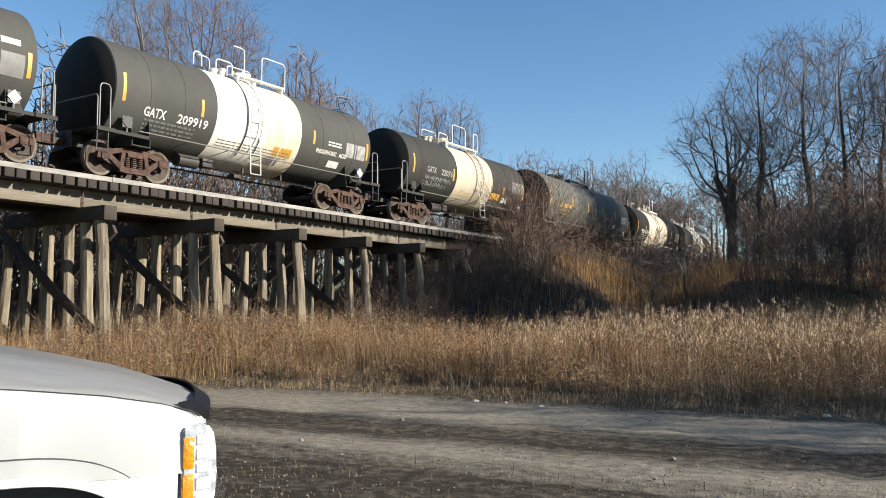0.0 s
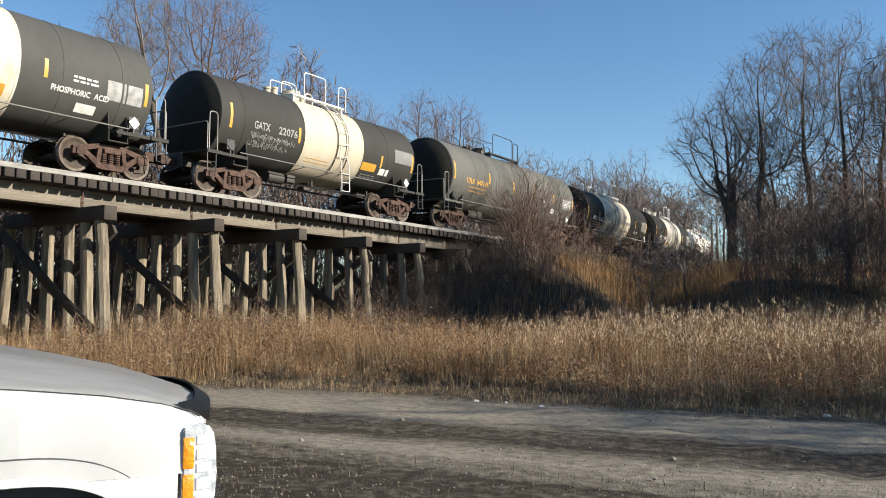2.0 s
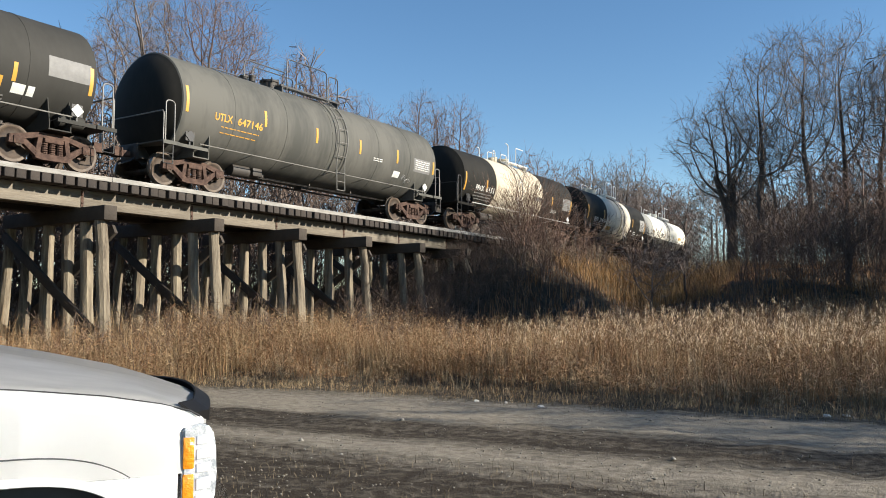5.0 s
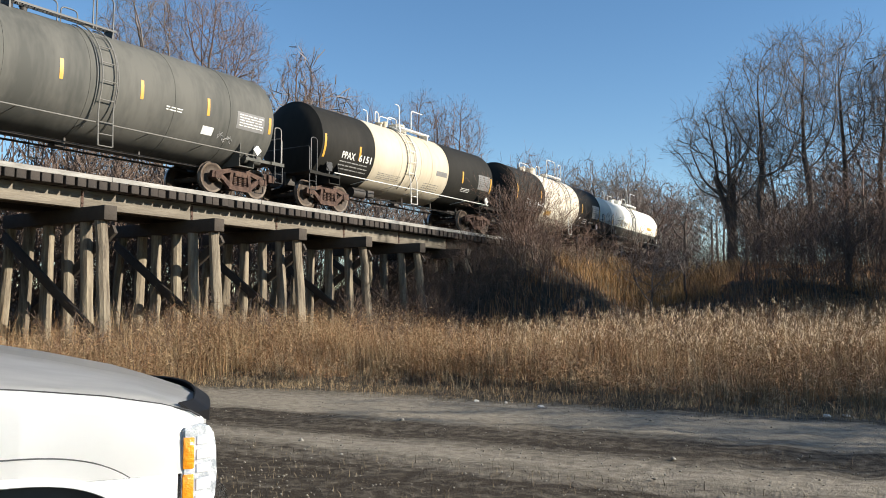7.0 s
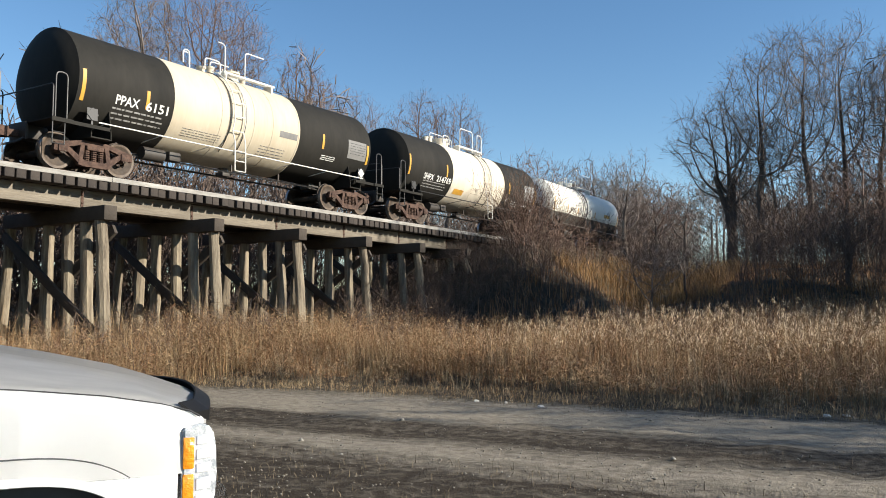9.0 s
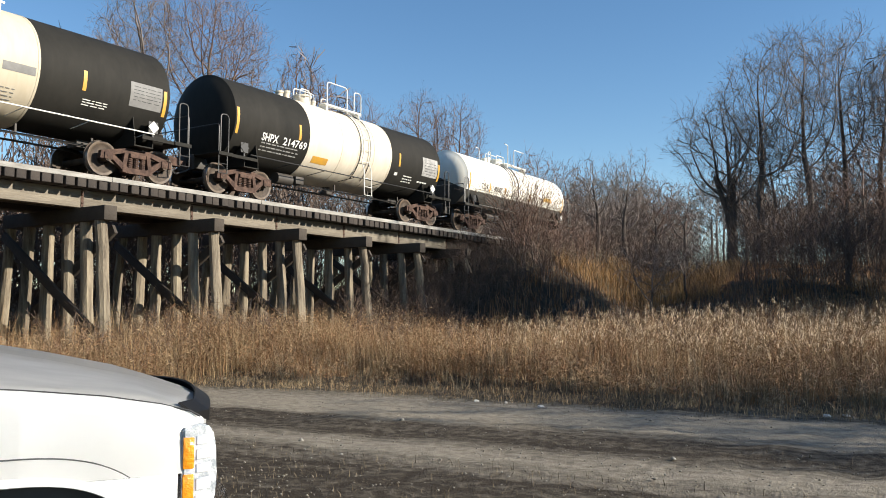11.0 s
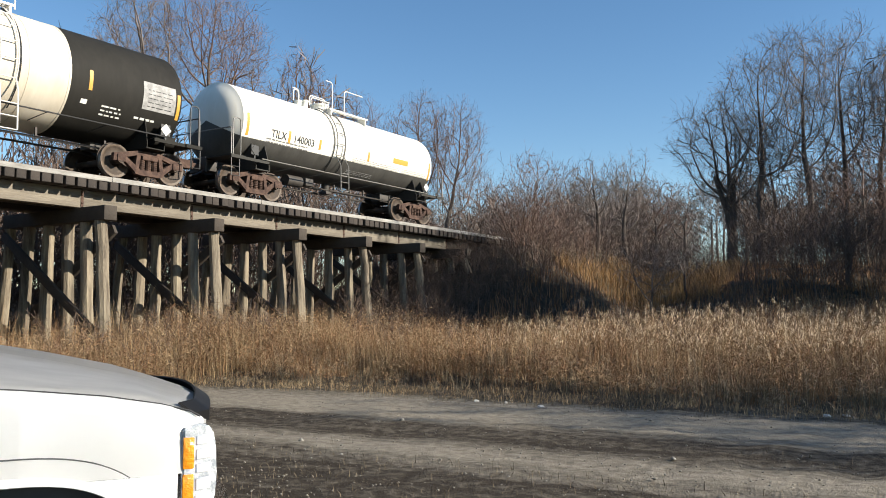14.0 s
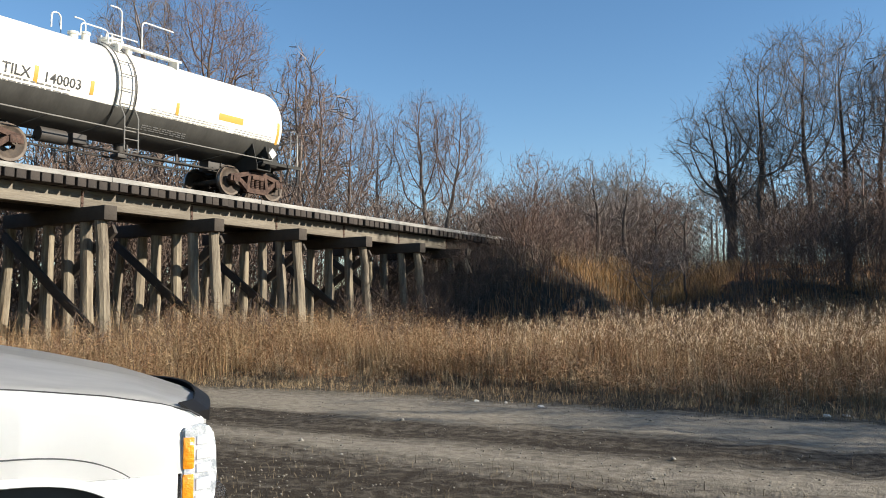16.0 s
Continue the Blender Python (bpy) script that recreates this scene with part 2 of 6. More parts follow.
def ground_material():
    m = bpy.data.materials.new("gravel_and_soil")
    m.use_nodes = True
    n, l = m.node_tree.nodes, m.node_tree.links
    b = n["Principled BSDF"]
    b.inputs["Roughness"].default_value = 0.95
    b.inputs["Specular IOR Level"].default_value = 0.2
    geo = n.new("ShaderNodeNewGeometry")

    def dot(vec, off):
        d = n.new("ShaderNodeVectorMath")
        d.operation = "DOT_PRODUCT"
        l.new(geo.outputs["Position"], d.inputs[0])
        d.inputs[1].default_value = vec
        a = n.new("ShaderNodeMath")
        a.inputs[1].default_value = off
        l.new(d.outputs["Value"], a.inputs[0])
        return a.outputs[0]
    v, u = dot(RV, -EDGE.dot(RV)), dot(RU, 0.0)
    cx = n.new("ShaderNodeCombineXYZ")
    l.new(u, cx.inputs[0]), l.new(v, cx.inputs[1])

    def tex(scale, stretch, detail=6, rough=0.6):
        mp, t = n.new("ShaderNodeMapping"), n.new("ShaderNodeTexNoise")
        mp.inputs["Scale"].default_value = stretch
        t.inputs["Scale"].default_value, t.inputs["Detail"].default_value, t.inputs["Roughness"].default_value = scale, detail, rough
        l.new(cx.outputs[0], mp.inputs[0]), l.new(mp.outputs[0], t.inputs[0])
        return t.outputs[0]

    def math_(op, a, c, d=None):
        k = n.new("ShaderNodeMath")
        k.operation = op
        for i, q in enumerate((a, c, d)):
            if q is None:
                continue
            if isinstance(q, (int, float)):
                k.inputs[i].default_value = q
            else:
                l.new(q, k.inputs[i])
        return k.outputs[0]

    def mix(fac, c1, c2):
        k = n.new("ShaderNodeMix")
        k.data_type = "RGBA"
        l.new(fac, k.inputs[0])
        for i, q in ((6, c1), (7, c2)):
            if isinstance(q, tuple):
                k.inputs[i].default_value = (*q, 1)
            else:
                l.new(q, k.inputs[i])
        return k.outputs[2]
    long_, fine, grit = tex(0.9, (0.22, 1.3, 1)), tex(7, (1, 1, 1)), tex(38, (1, 1, 1), 3)
    vw = math_("ADD", v, math_("MULTIPLY", math_("SUBTRACT", long_, 0.5), 1.9))
    ramp = n.new("ShaderNodeValToRGB")
    mr = n.new("ShaderNodeMapRange")
    mr.inputs[1].default_value, mr.inputs[2].default_value = -14.0, 2.0
    l.new(vw, mr.inputs[0]), l.new(mr.outputs[0], ramp.inputs[0])
    e = ramp.color_ramp
    stops = ((-14, .1), (-9, .12), (-6.4, .05), (-5.7, .15), (-5.1, .85), (-4.6, .95), (-4.1, .3), (-3.6, .1), (-3.0, .15), (-2.5, .85), (-1.5, 1.0), (-0.6, .8), (-0.2, .4), (0.5, 0.0))
    e.elements[0].position, e.elements[0].color = 0, (.1, .1, .1, 1)
    e.elements[1].position, e.elements[1].color = 1, (0, 0, 0, 1)
    for p, c in stops[1:]:
        q = e.elements.new((p + 14) / 16)
        q.color = (c, c, c, 1)
    gravel = mix(fine, (0.19, 0.162, 0.122), (0.335, 0.292, 0.226))
    soil = mix(fine, (0.017, 0.013, 0.009), (0.066, 0.05, 0.033))
    # darker streaks drawn out along the road
    streak = tex(1.5, (0.14, 1.5, 1), 5, 0.7)
    dark_streak = math_("MULTIPLY", math_("MAXIMUM", math_("SUBTRACT", streak, 0.5), 0.0), 2.0)
    k = math_("ADD", math_("SUBTRACT", ramp.outputs[0], dark_streak), math_("MULTIPLY", math_("SUBTRACT", fine, 0.5), 1.3))
    k = math_("MINIMUM", math_("MAXIMUM", k, 0.0), 1.0)
    col = mix(k, soil, gravel)
    dark = mix(math_("GREATER_THAN", grit, 0.66), col, (0.12, 0.105, 0.09))
    l.new(dark, b.inputs["Base Color"])
    bp = n.new("ShaderNodeBump")
    bp.inputs["Strength"].default_value, bp.inputs["Distance"].default_value = 0.55, 0.05
    l.new(math_("ADD", grit, math_("MULTIPLY", fine, 1.5)), bp.inputs["Height"])
    l.new(bp.outputs[0], b.inputs["Normal"])
    return m


ground()

# ---- trestle ----
BENTS = [8.3, 11.7, 15.1, 18.5, 21.9, 25.3, 28.75, 32.15, 35.5, 38.8, 42.2, 45.6]
FRAME = Matrix(((D.x, -N.x, 0, 0), (D.y, -N.y, 0, 0), (0, 0, 1, 0), (0, 0, 0, 1)))    # x along the track, y away from the camera


def at_track(s, z=0.0, lat=0.0):
    """A pose on the track, x along it, y away from the camera."""
    p, q = on_track(s, lat, z), on_track(s + 0.1, lat, z)
    return Matrix.Translation(p) @ Matrix.Rotation(math.atan2(q.y - p.y, q.x - p.x), 4, "Z")


def wobbly_post(bm, a, b, r, rng, seg=9):
    """A round timber pile, slightly crooked and worn."""
    a, b = Vector(a), Vector(b)
    k = 6
    pts = [a.lerp(b, i / k) + Vector((rng.uniform(-1, 1), rng.uniform(-1, 1), 0)) * 0.018 for i in range(k + 1)]
    rings = []
    for i, p in enumerate(pts):
        rr = r * (1.0 - 0.12 * i / k)
        rings.append([bm.verts.new(p + Vector((math.cos(t), math.sin(t), 0)) * rr * (1 + rng.uniform(-0.05, 0.05))) for t in [2 * math.pi * j / seg for j in range(seg)]])
    for p, q in zip(rings, rings[1:]):
        for j in range(seg):
            bm.faces.new((p[j], p[(j + 1) % seg], q[(j + 1) % seg], q[j]))
    bm.faces.new(list(reversed(rings[0]))), bm.faces.new(rings[-1])


def trestle():
    rng = random.Random(5)
    t = thing("timber_trestle", at_track(0), "weathered grey timber railway trestle with round piles", "bridge")
    lats = (-2.15, -1.25, -0.42, 0.42, 1.25, 2.0)
    for bi, s in enumerate(BENTS):
        cap = bmesh.new()
        box(cap, (0, 0, 0), (0.36, 4.4, 0.36), bevel=0.02)
        o = part("cap", cap, M_TIMBER, t, "heavy square timber pile cap")
        o.location = (s, 0, 3.87)
        for j, lat in enumerate(lats):
            bm = bmesh.new()
            out = 0.28 * lat / 2.1
            x, y = on_track(s, lat + 0.6 * out).xy
            wobbly_post(bm, (0, -(lat + out), float(ground_z(x, y)) - 0.3), (0, -lat * 0.95, 3.69), 0.165 if j else 0.15, rng)
            p = part("post", bm, M_POST, t, "round weathered timber post")
            p.location = (s + rng.uniform(-0.08, 0.08), 0, 0)
        for sgn in (1, -1):
            bm = bmesh.new()
            a, b = Vector((-0.2 * sgn, 2.1 * sgn, 3.5)), Vector((-0.2 * sgn, -1.9 * sgn, 1.0))
            q = (b - a).to_track_quat("X", "Z").to_matrix().to_4x4()
            box(bm, (0, 0, 0), ((b - a).length, 0.09, 0.24), Matrix.Translation((a + b) / 2) @ q, bevel=0.01)
            p = part("cross_brace", bm, M_TIMBER, t)
            p.location = (s, 0, 0)
    ends = [5.0] + [b - 0.05 for b in BENTS] + [46.9]
    for a, b in zip(ends, ends[1:]):
        for lat in (0.98, 0.66, -0.66, -0.98):
            bm = bmesh.new()
            box(bm, (0, 0, 0), (b - a - 0.012, 0.24, 0.45), bevel=0.012)
            # inner and far-end stringers take the dark timber to imitate the deck's shade
            p = part("stringer", bm, M_STRING if b < 43 and abs(lat) > 0.9 else M_TIMBER, t)
            p.location = ((a + b) / 2, -lat, 4.28 + rng.uniform(-0.006, 0.006))
        bm = bmesh.new()
        box(bm, (0, 0, 0), (0.07, 0.012, 0.4))
        rod(bm, (0, -0.03, 0.1), (0, 0.0, 0.1), 0.025, seg=6)
        rod(bm, (0, -0.03, -0.1), (0, 0.0, -0.1), 0.025, seg=6)
        p = part("splice_strap", bm, M_RUST, t, "rusty iron strap")
        p.location = (b, -1.11, 4.28)
    tie = bmesh.new()
    box(tie, (0, 0, 0), (0.24, 3.1, 0.22), bevel=0.018)
    me = finish(tie, "tie", M_TIE)
    i = 0
    while 5.1 + i * 0.305 < 47.0:
        piece("tie", me, t, pose(5.1 + i * 0.305 + rng.uniform(-0.015, 0.015), rng.uniform(-0.04, 0.04), 4.622 + rng.uniform(-0.005, 0.005), 0, 0, rng.uniform(-0.8, 0.8)))
        i += 1
    for lat in (0.752, -0.752):
        a = 5.0
        while a < 47:
            bm = bmesh.new()
            k = min(4.4, 47.2 - a)
            box(bm, (0, 0, 0), (k - 0.012, 0.3, 0.086), bevel=0.008)
            p = part("rail_bearer", bm, M_TIE, t, "dark timber bearer under the rail")
            p.location = (a + k / 2, -lat, 4.779)
            a += 4.4
    for lat in (1.46, -1.46):
        a = 5.0
        while a < 47:
            bm = bmesh.new()
            k = min(5.2, 47.2 - a)
            box(bm, (0, 0, 0), (k - 0.01, 0.16, 0.125), bevel=0.012)
            p = part("guard_timber", bm, M_GUARD, t)
            p.location = (a + k / 2, -lat, 4.8 + rng.uniform(-0.004, 0.004))
            a += 5.2
    return t


def rails():
    """Both running rails, and the ties beyond the trestle."""
    prof = [(-0.07, 0), (0.07, 0), (0.07, 0.012), (0.012, 0.03), (0.012, 0.13), (0.036, 0.14), (0.036, 0.178), (-0.036, 0.178), (-0.036, 0.14), (-0.012, 0.13), (-0.012, 0.03), (-0.07, 0.012)]
    tr = thing("railway_track", Matrix(), "worn steel rails on dark timber ties", "track", kind="structure")
    for lat in (0.752, -0.752):
        bm = bmesh.new()
        rings = [[bm.verts.new(on_track(s, lat + p[0], RAIL - 0.178 + p[1])) for p in prof] for s in list(range(-30, 40, 5)) + list(range(40, 200, 4))]
        for a, b in zip(rings, rings[1:]):
            for j in range(len(prof)):
                bm.faces.new((a[j], a[(j + 1) % 12], b[(j + 1) % 12], b[j])).material_index = 1 if j == 6 else 0
        bm.faces.new(rings[0]), bm.faces.new(rings[-1])
        part("rail", bm, [M_RAIL, M_RAILTOP], tr, smooth=None)
    tie = bmesh.new()
    box(tie, (0, 0, 0), (0.22, 2.6, 0.2), bevel=0.01)
    me = finish(tie, "tie", M_TIE)
    s = 47.6
    while s < 130:
        piece("tie", me, tr, at_track(s, 4.42))
        s += 0.55
    bm = bmesh.new()
    pr = [(-2.3, 4.2), (-1.6, 4.44), (1.6, 4.44), (2.3, 4.2)]
    for lo, hi, st in ((-40, 5, 5), (46.7, 140, 4)):
        ss = np.arange(lo, hi + 0.1, st)
        rg = [[bm.verts.new(on_track(float(q), p[0], p[1])) for p in pr] for q in ss]
        for a, b in zip(rg, rg[1:]):
            for j in range(3):
                bm.faces.new((a[j], a[j + 1], b[j + 1], b[j]))
    part("ballast", bm, mat("grey_ballast", (0.2, 0.18, 0.16), 0.95, col2=(0.1, 0.09, 0.08), scale=9, bump=0.8, bscale=30), tr)


trestle()
rails()

# ---- tank cars: x along the track, y away from the camera, z above the rail ----
AXIS_Z = 2.35
WHEEL_R = 0.457


def side(R, x, h, lift=0.006):
    """A point on the camera's side of a tank, x along it and h above the rail at the middle height, measured round the shell."""
    a = (h - AXIS_Z) / R
    return Vector((x, -(R + lift) * math.cos(a), AXIS_Z + (R + lift) * math.sin(a)))


def patch(bm, R, x0, x1, h0, h1, lift=0.006, k=4):
    """A thin patch that lies on the shell."""
    c = [[bm.verts.new(side(R, x, h0 + (h1 - h0) * i / k, lift)) for x in (x0, x1)] for i in range(k + 1)]
    e = [[bm.verts.new(side(R, x, h0 + (h1 - h0) * i / k, -0.002)) for x in (x0, x1)] for i in range(k + 1)]
    for i in range(k):
        bm.faces.new((c[i][0], c[i][1], c[i + 1][1], c[i + 1][0]))
        bm.faces.new((c[i][0], c[i + 1][0], e[i + 1][0], e[i][0]))
        bm.faces.new((c[i][1], e[i][1], e[i + 1][1], c[i + 1][1]))
    bm.faces.new((c[0][0], e[0][0], e[0][1], c[0][1]))
    bm.faces.new((c[k][0], c[k][1], e[k][1], e[k][0]))


def lettering(text, R, x, h, size, material, parent, spacing=1.0, bold=0.0, width=0.0, name="lettering"):
    """Stencilled writing that follows the shell; x is its left end, h its baseline."""
    cu = bpy.data.curves.new("writing", "FONT")
    cu.body, cu.size, cu.space_character, cu.offset, cu.resolution_u = text, size * 1.38, spacing, bold, 2
    ob = bpy.data.objects.new("writing", cu)
    scene.collection.objects.link(ob)
    me = bpy.data.meshes.new_from_object(ob.evaluated_get(bpy.context.evaluated_depsgraph_get()))
    bpy.data.objects.remove(ob)
    k = width / max(v.co.x for v in me.vertices) if width else 1.0
    for v in me.vertices:
        v.co = side(R, x + v.co.x * k, h + v.co.y, 0.009)
    me.materials.clear()
    me.materials.append(material)
    o = new(name, me)
    o.parent = parent
    return o


def bars(bm, R, x0, x1, h0, h1, rows, rng, fill=0.5):
    """Rows of short bars that stand for small writing."""
    d = (h0 - h1) / rows
    for i in range(rows):
        top = h0 - d * i
        x = x0
        while x < x1 - 0.04:
            w = min(rng.uniform(0.06, 0.22), x1 - x)
            patch(bm, R, x, x + w, top - d * fill, top, 0.008, 1)
            x += w + rng.uniform(0.03, 0.06)


def wheelset_mesh():
    bm = bmesh.new()
    rod(bm, (0, -1.05, 0), (0, 1.05, 0), 0.085, seg=12)
    for sg in (-1, 1):
        prof = [(0.0, 0.16), (0.03, 0.17), (0.045, 0.26), (0.02, 0.36), (0.0, 0.385), (0.0, 0.452), (0.055, 0.455), (0.1, 0.457), (0.112, 0.482), (0.14, 0.482), (0.14, 0.385), (0.1, 0.36), (0.1, 0.17), (0.14, 0.16)]
        seg = 36
        rings = [[bm.verts.new((math.cos(a) * r, sg * (0.815 - o), math.sin(a) * r)) for a in [2 * math.pi * j / seg for j in range(seg)]] for o, r in prof]
        for i, (a, b) in enumerate(zip(rings, rings[1:])):
            for j in range(seg):
                f = bm.faces.new((a[j], a[(j + 1) % seg], b[(j + 1) % seg], b[j]))
                f.material_index = 1 if i in (5, 6) else 2 if i == 4 else 0
        rod(bm, (0, sg * 0.82, 0), (0, sg * 1.07, 0), 0.1, 0.1, seg=12)
        for k in range(3):
            t = 2 * math.pi * k / 3
            rod(bm, (0.055 * math.cos(t), sg * 1.06, 0.055 * math.sin(t)), (0.055 * math.cos(t), sg * 1.095, 0.055 * math.sin(t)), 0.018, seg=6)
    return finish(bm, "wheelset", [M_WHEEL, M_TREAD, M_RIM], 40)


def truck_mesh():
    """The two cast side frames, the bolster and the brake beams of a bogie."""
    bm = bmesh.new()
    for sg in (-1, 1):
        y0, y1 = sg * 0.93, sg * 1.05
        lo, hi = min(y0, y1), max(y0, y1)
        prism(bm, [(-1.12, 0.42), (-1.1, 0.62), (-0.8, 0.68), (-0.35, 0.78), (0.35, 0.78), (0.8, 0.68), (1.1, 0.62), (1.12, 0.42), (1.02, 0.42), (1.0, 0.54), (0.78, 0.54), (0.35, 0.66), (-0.35, 0.66), (-0.78, 0.54), (-1.0, 0.54), (-1.02, 0.42)], lo, hi)
        for m in (-1, 1):
            prism(bm, [(m * 0.34, 0.3), (m * 0.28, 0.67), (m * 0.4, 0.67), (m * 0.46, 0.3)], lo - 0.005, hi + 0.005)
            prism(bm, [(m * 0.3, 0.16), (m * 0.3, 0.28), (m * 0.72, 0.56), (m * 0.84, 0.6), (m * 0.84, 0.5), (m * 0.44, 0.18)], lo, hi)
            box(bm, (m * 0.889, sg * 0.99, 0.5), (0.26, 0.2, 0.2), bevel=0.03)
        prism(bm, [(-0.46, 0.15), (-0.46, 0.27), (0.46, 0.27), (0.46, 0.15), (0.3, 0.12), (-0.3, 0.12)], lo - 0.01, hi + 0.01)
        for k in (-0.2, 0.0, 0.2):
            for z in range(5):
                rod(bm, (k, sg * 0.99, 0.28 + z * 0.055), (k, sg * 0.99, 0.318 + z * 0.055), 0.075, seg=9)
        box(bm, (0, sg * 0.97, 0.6), (0.5, 0.26, 0.12), bevel=0.03)
    box(bm, (0, 0, 0.62), (0.42, 1.9, 0.2), bevel=0.04)
    rod(bm, (0, 0, 0.7), (0, 0, 0.82), 0.2, seg=16)
    for m in (-0.4, 0.4):
        rod(bm, (m, -0.8, 0.34), (m, 0.8, 0.34), 0.045, seg=8)
    return finish(bm, "truck", M_RUST, 35)


WHEELSET, TRUCK = wheelset_mesh(), truck_mesh()
CARS = []


def shell(bm, R, hl, bounds, mats, dome, low=None, shade_heads=False):
    """The tank: a round shell with rounded heads, painted in bands; low is a paint for the belly."""
    xs = sorted({-hl, hl, *[b for b in bounds if -hl < b < hl], *[round(-hl + 2 * hl * i / 8, 3) for i in range(1, 8)]})
    heads = len(mats) - 1
    prof = [(-hl - dome * math.sin(a), (R - 0.1) * math.cos(a)) for a in [math.pi / 2 * k / 6 for k in range(6, 0, -1)]]
    prof += [(-hl - 0.02, R - 0.04)] + [(x, R) for x in xs] + [(hl + 0.02, R - 0.04)]
    prof += [(hl + dome * math.sin(a), (R - 0.1) * math.cos(a)) for a in [math.pi / 2 * k / 6 for k in range(1, 7)]]
    seg = 64
    rings = [[bm.verts.new((x, -max(r, 0.002) * math.cos(a), AXIS_Z + max(r, 0.002) * math.sin(a))) for a in [2 * math.pi * (j + 0.5) / seg for j in range(seg)]] for x, r in prof]
    for (p, a), (q, b) in zip(zip(prof, rings), zip(prof[1:], rings[1:])):
        mid = (p[0] + q[0]) / 2
        k = sum(mid > t for t in bounds)
        for j in range(seg):
            f = bm.faces.new((a[j], a[(j + 1) % seg], b[(j + 1) % seg], b[j]))
            f.material_index = heads if shade_heads and abs(mid) > hl + 0.01 else k
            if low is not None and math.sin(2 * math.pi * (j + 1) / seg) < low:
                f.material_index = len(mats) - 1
    bm.faces.new(rings[0]), bm.faces.new(rings[-1])


def tank_car(spec):
    R, hl, tc = spec["R"], spec["hl"], spec["tc"]
    rng = random.Random(spec["seed"])
    bounds, paints = spec["bands"]
    car = thing("tank_car", Matrix(), spec["label"], "tank car", "tank cars of the train")
    railm = spec["rail"]
    bm = bmesh.new()
    # heads take the black paint: the ends' shade is put into their colour
    skins = paints + [M_BLACK] if spec.get("heads") else paints
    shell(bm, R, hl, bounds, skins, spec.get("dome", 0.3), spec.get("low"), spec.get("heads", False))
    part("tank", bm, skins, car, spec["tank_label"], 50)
    # jacket seams
    for x in spec["seams"]:
        bm = bmesh.new()
        seg = 64
        rg = [[bm.verts.new((x + o, -(R + l) * math.cos(a), AXIS_Z + (R + l) * math.sin(a))) for a in [2 * math.pi * j / seg for j in range(seg)]] for o, l in ((-0.03, -0.004), (-0.028, 0.008), (0.028, 0.008), (0.03, -0.004))]
        for a, b in zip(rg, rg[1:]):
            for j in range(seg):
                bm.faces.new((a[j], a[(j + 1) % seg], b[(j + 1) % seg], b[j]))
        part("jacket_band", bm, paints[sum(x > t for t in bounds)], car)
    end = tc + 1.45                                   # the striker plate
    for sg in (-1, 1):
        # stub sill, saddle plates and end platform
        bm = bmesh.new()
        box(bm, (sg * (end - 1.35), 0, 0.93), (2.7, 0.42, 0.34), bevel=0.02)
        box(bm, (sg * (end - 0.04), 0, 0.92), (0.08, 0.7, 0.46), bevel=0.02)
        part("stub_sill", bm, M_STEEL, car)
        bm = bmesh.new()
        for k in (-0.28, 0.28):
            arc = [(R * math.sin(a), AXIS_Z - R * math.cos(a)) for a in np.linspace(-1.02, 1.02, 15)]
            prism(bm, [(1.3, 0.86), (-1.3, 0.86), (-1.3, 1.0)] + arc + [(1.3, 1.0)], sg * tc + k - 0.012, sg * tc + k + 0.012, "x")
        box(bm, (sg * tc, 0, 0.85), (0.6, 2.6, 0.03))
        part("saddle", bm, spec["under"], car)
        bm = bmesh.new()
        box(bm, (sg * (end - 0.28), 0, 1.12), (0.5, 2.9, 0.035))
        for yy in (-1.45, 1.45):
            box(bm, (sg * (end - 0.28), yy, 1.08), (0.56, 0.04, 0.1))
            box(bm, (sg * (end - 0.95), yy * 0.97, 1.08), (1.3, 0.05, 0.09))
        part("end_platform", bm, spec["under"], car)
        # grab irons and end railing
        for yy in (-1.42, 1.42):
            bm = bmesh.new()
            x0, x1 = sg * (end - 0.1), sg * (end - 0.4)
            pipe(bm, rounded([(x0, yy, 1.1), (x0, yy, 2.25), (x1, yy, 2.25), (x1, yy, 1.1)], 0.12), 0.02)
            part("end_handrail", bm, railm, car)
            bm = bmesh.new()
            xs = sg * (end - 0.2)
            for xx in (xs - 0.16, xs + 0.16):
                pipe(bm, [(xx, yy, 1.05), (xx, yy, 0.5)], 0.016)
            for zz in (0.5, 0.78):
                pipe(bm, [(xs - 0.16, yy, zz), (xs + 0.16, yy, zz)], 0.014)
            part("stirrup_step", bm, railm if spec.get("lightsteps") else M_RAILB, car)
        bm = bmesh.new()
        pipe(bm, rounded([(sg * (end - 0.05), -1.4, 1.1), (sg * (end - 0.05), -1.4, 1.95), (sg * (end - 0.05), 1.4, 1.95), (sg * (end - 0.05), 1.4, 1.1)], 0.1), 0.02)
        part("end_railing", bm, railm, car)
        # coupler
        bm = bmesh.new()
        box(bm, (sg * (end + 0.14), 0, 0.86), (0.34, 0.16, 0.17), bevel=0.02)
        prism(bm, [(sg * (end + 0.28), -0.13), (sg * (end + 0.55), -0.15), (sg * (end + 0.55), 0.02), (sg * (end + 0.46), 0.05), (sg * (end + 0.5), 0.16), (sg * (end + 0.28), 0.14)], 0.74, 0.99, "z")
        part("coupler", bm, M_RUST, car, "rusty knuckle coupler")
        bm = bmesh.new()
        pipe(bm, rounded([(sg * (end - 0.1), -0.25, 0.8), (sg * (end + 0.2), -0.3, 0.6), (sg * (end + 0.48), -0.2, 0.5)], 0.15), 0.03)
        part("air_hose", bm, M_RAILB, car)
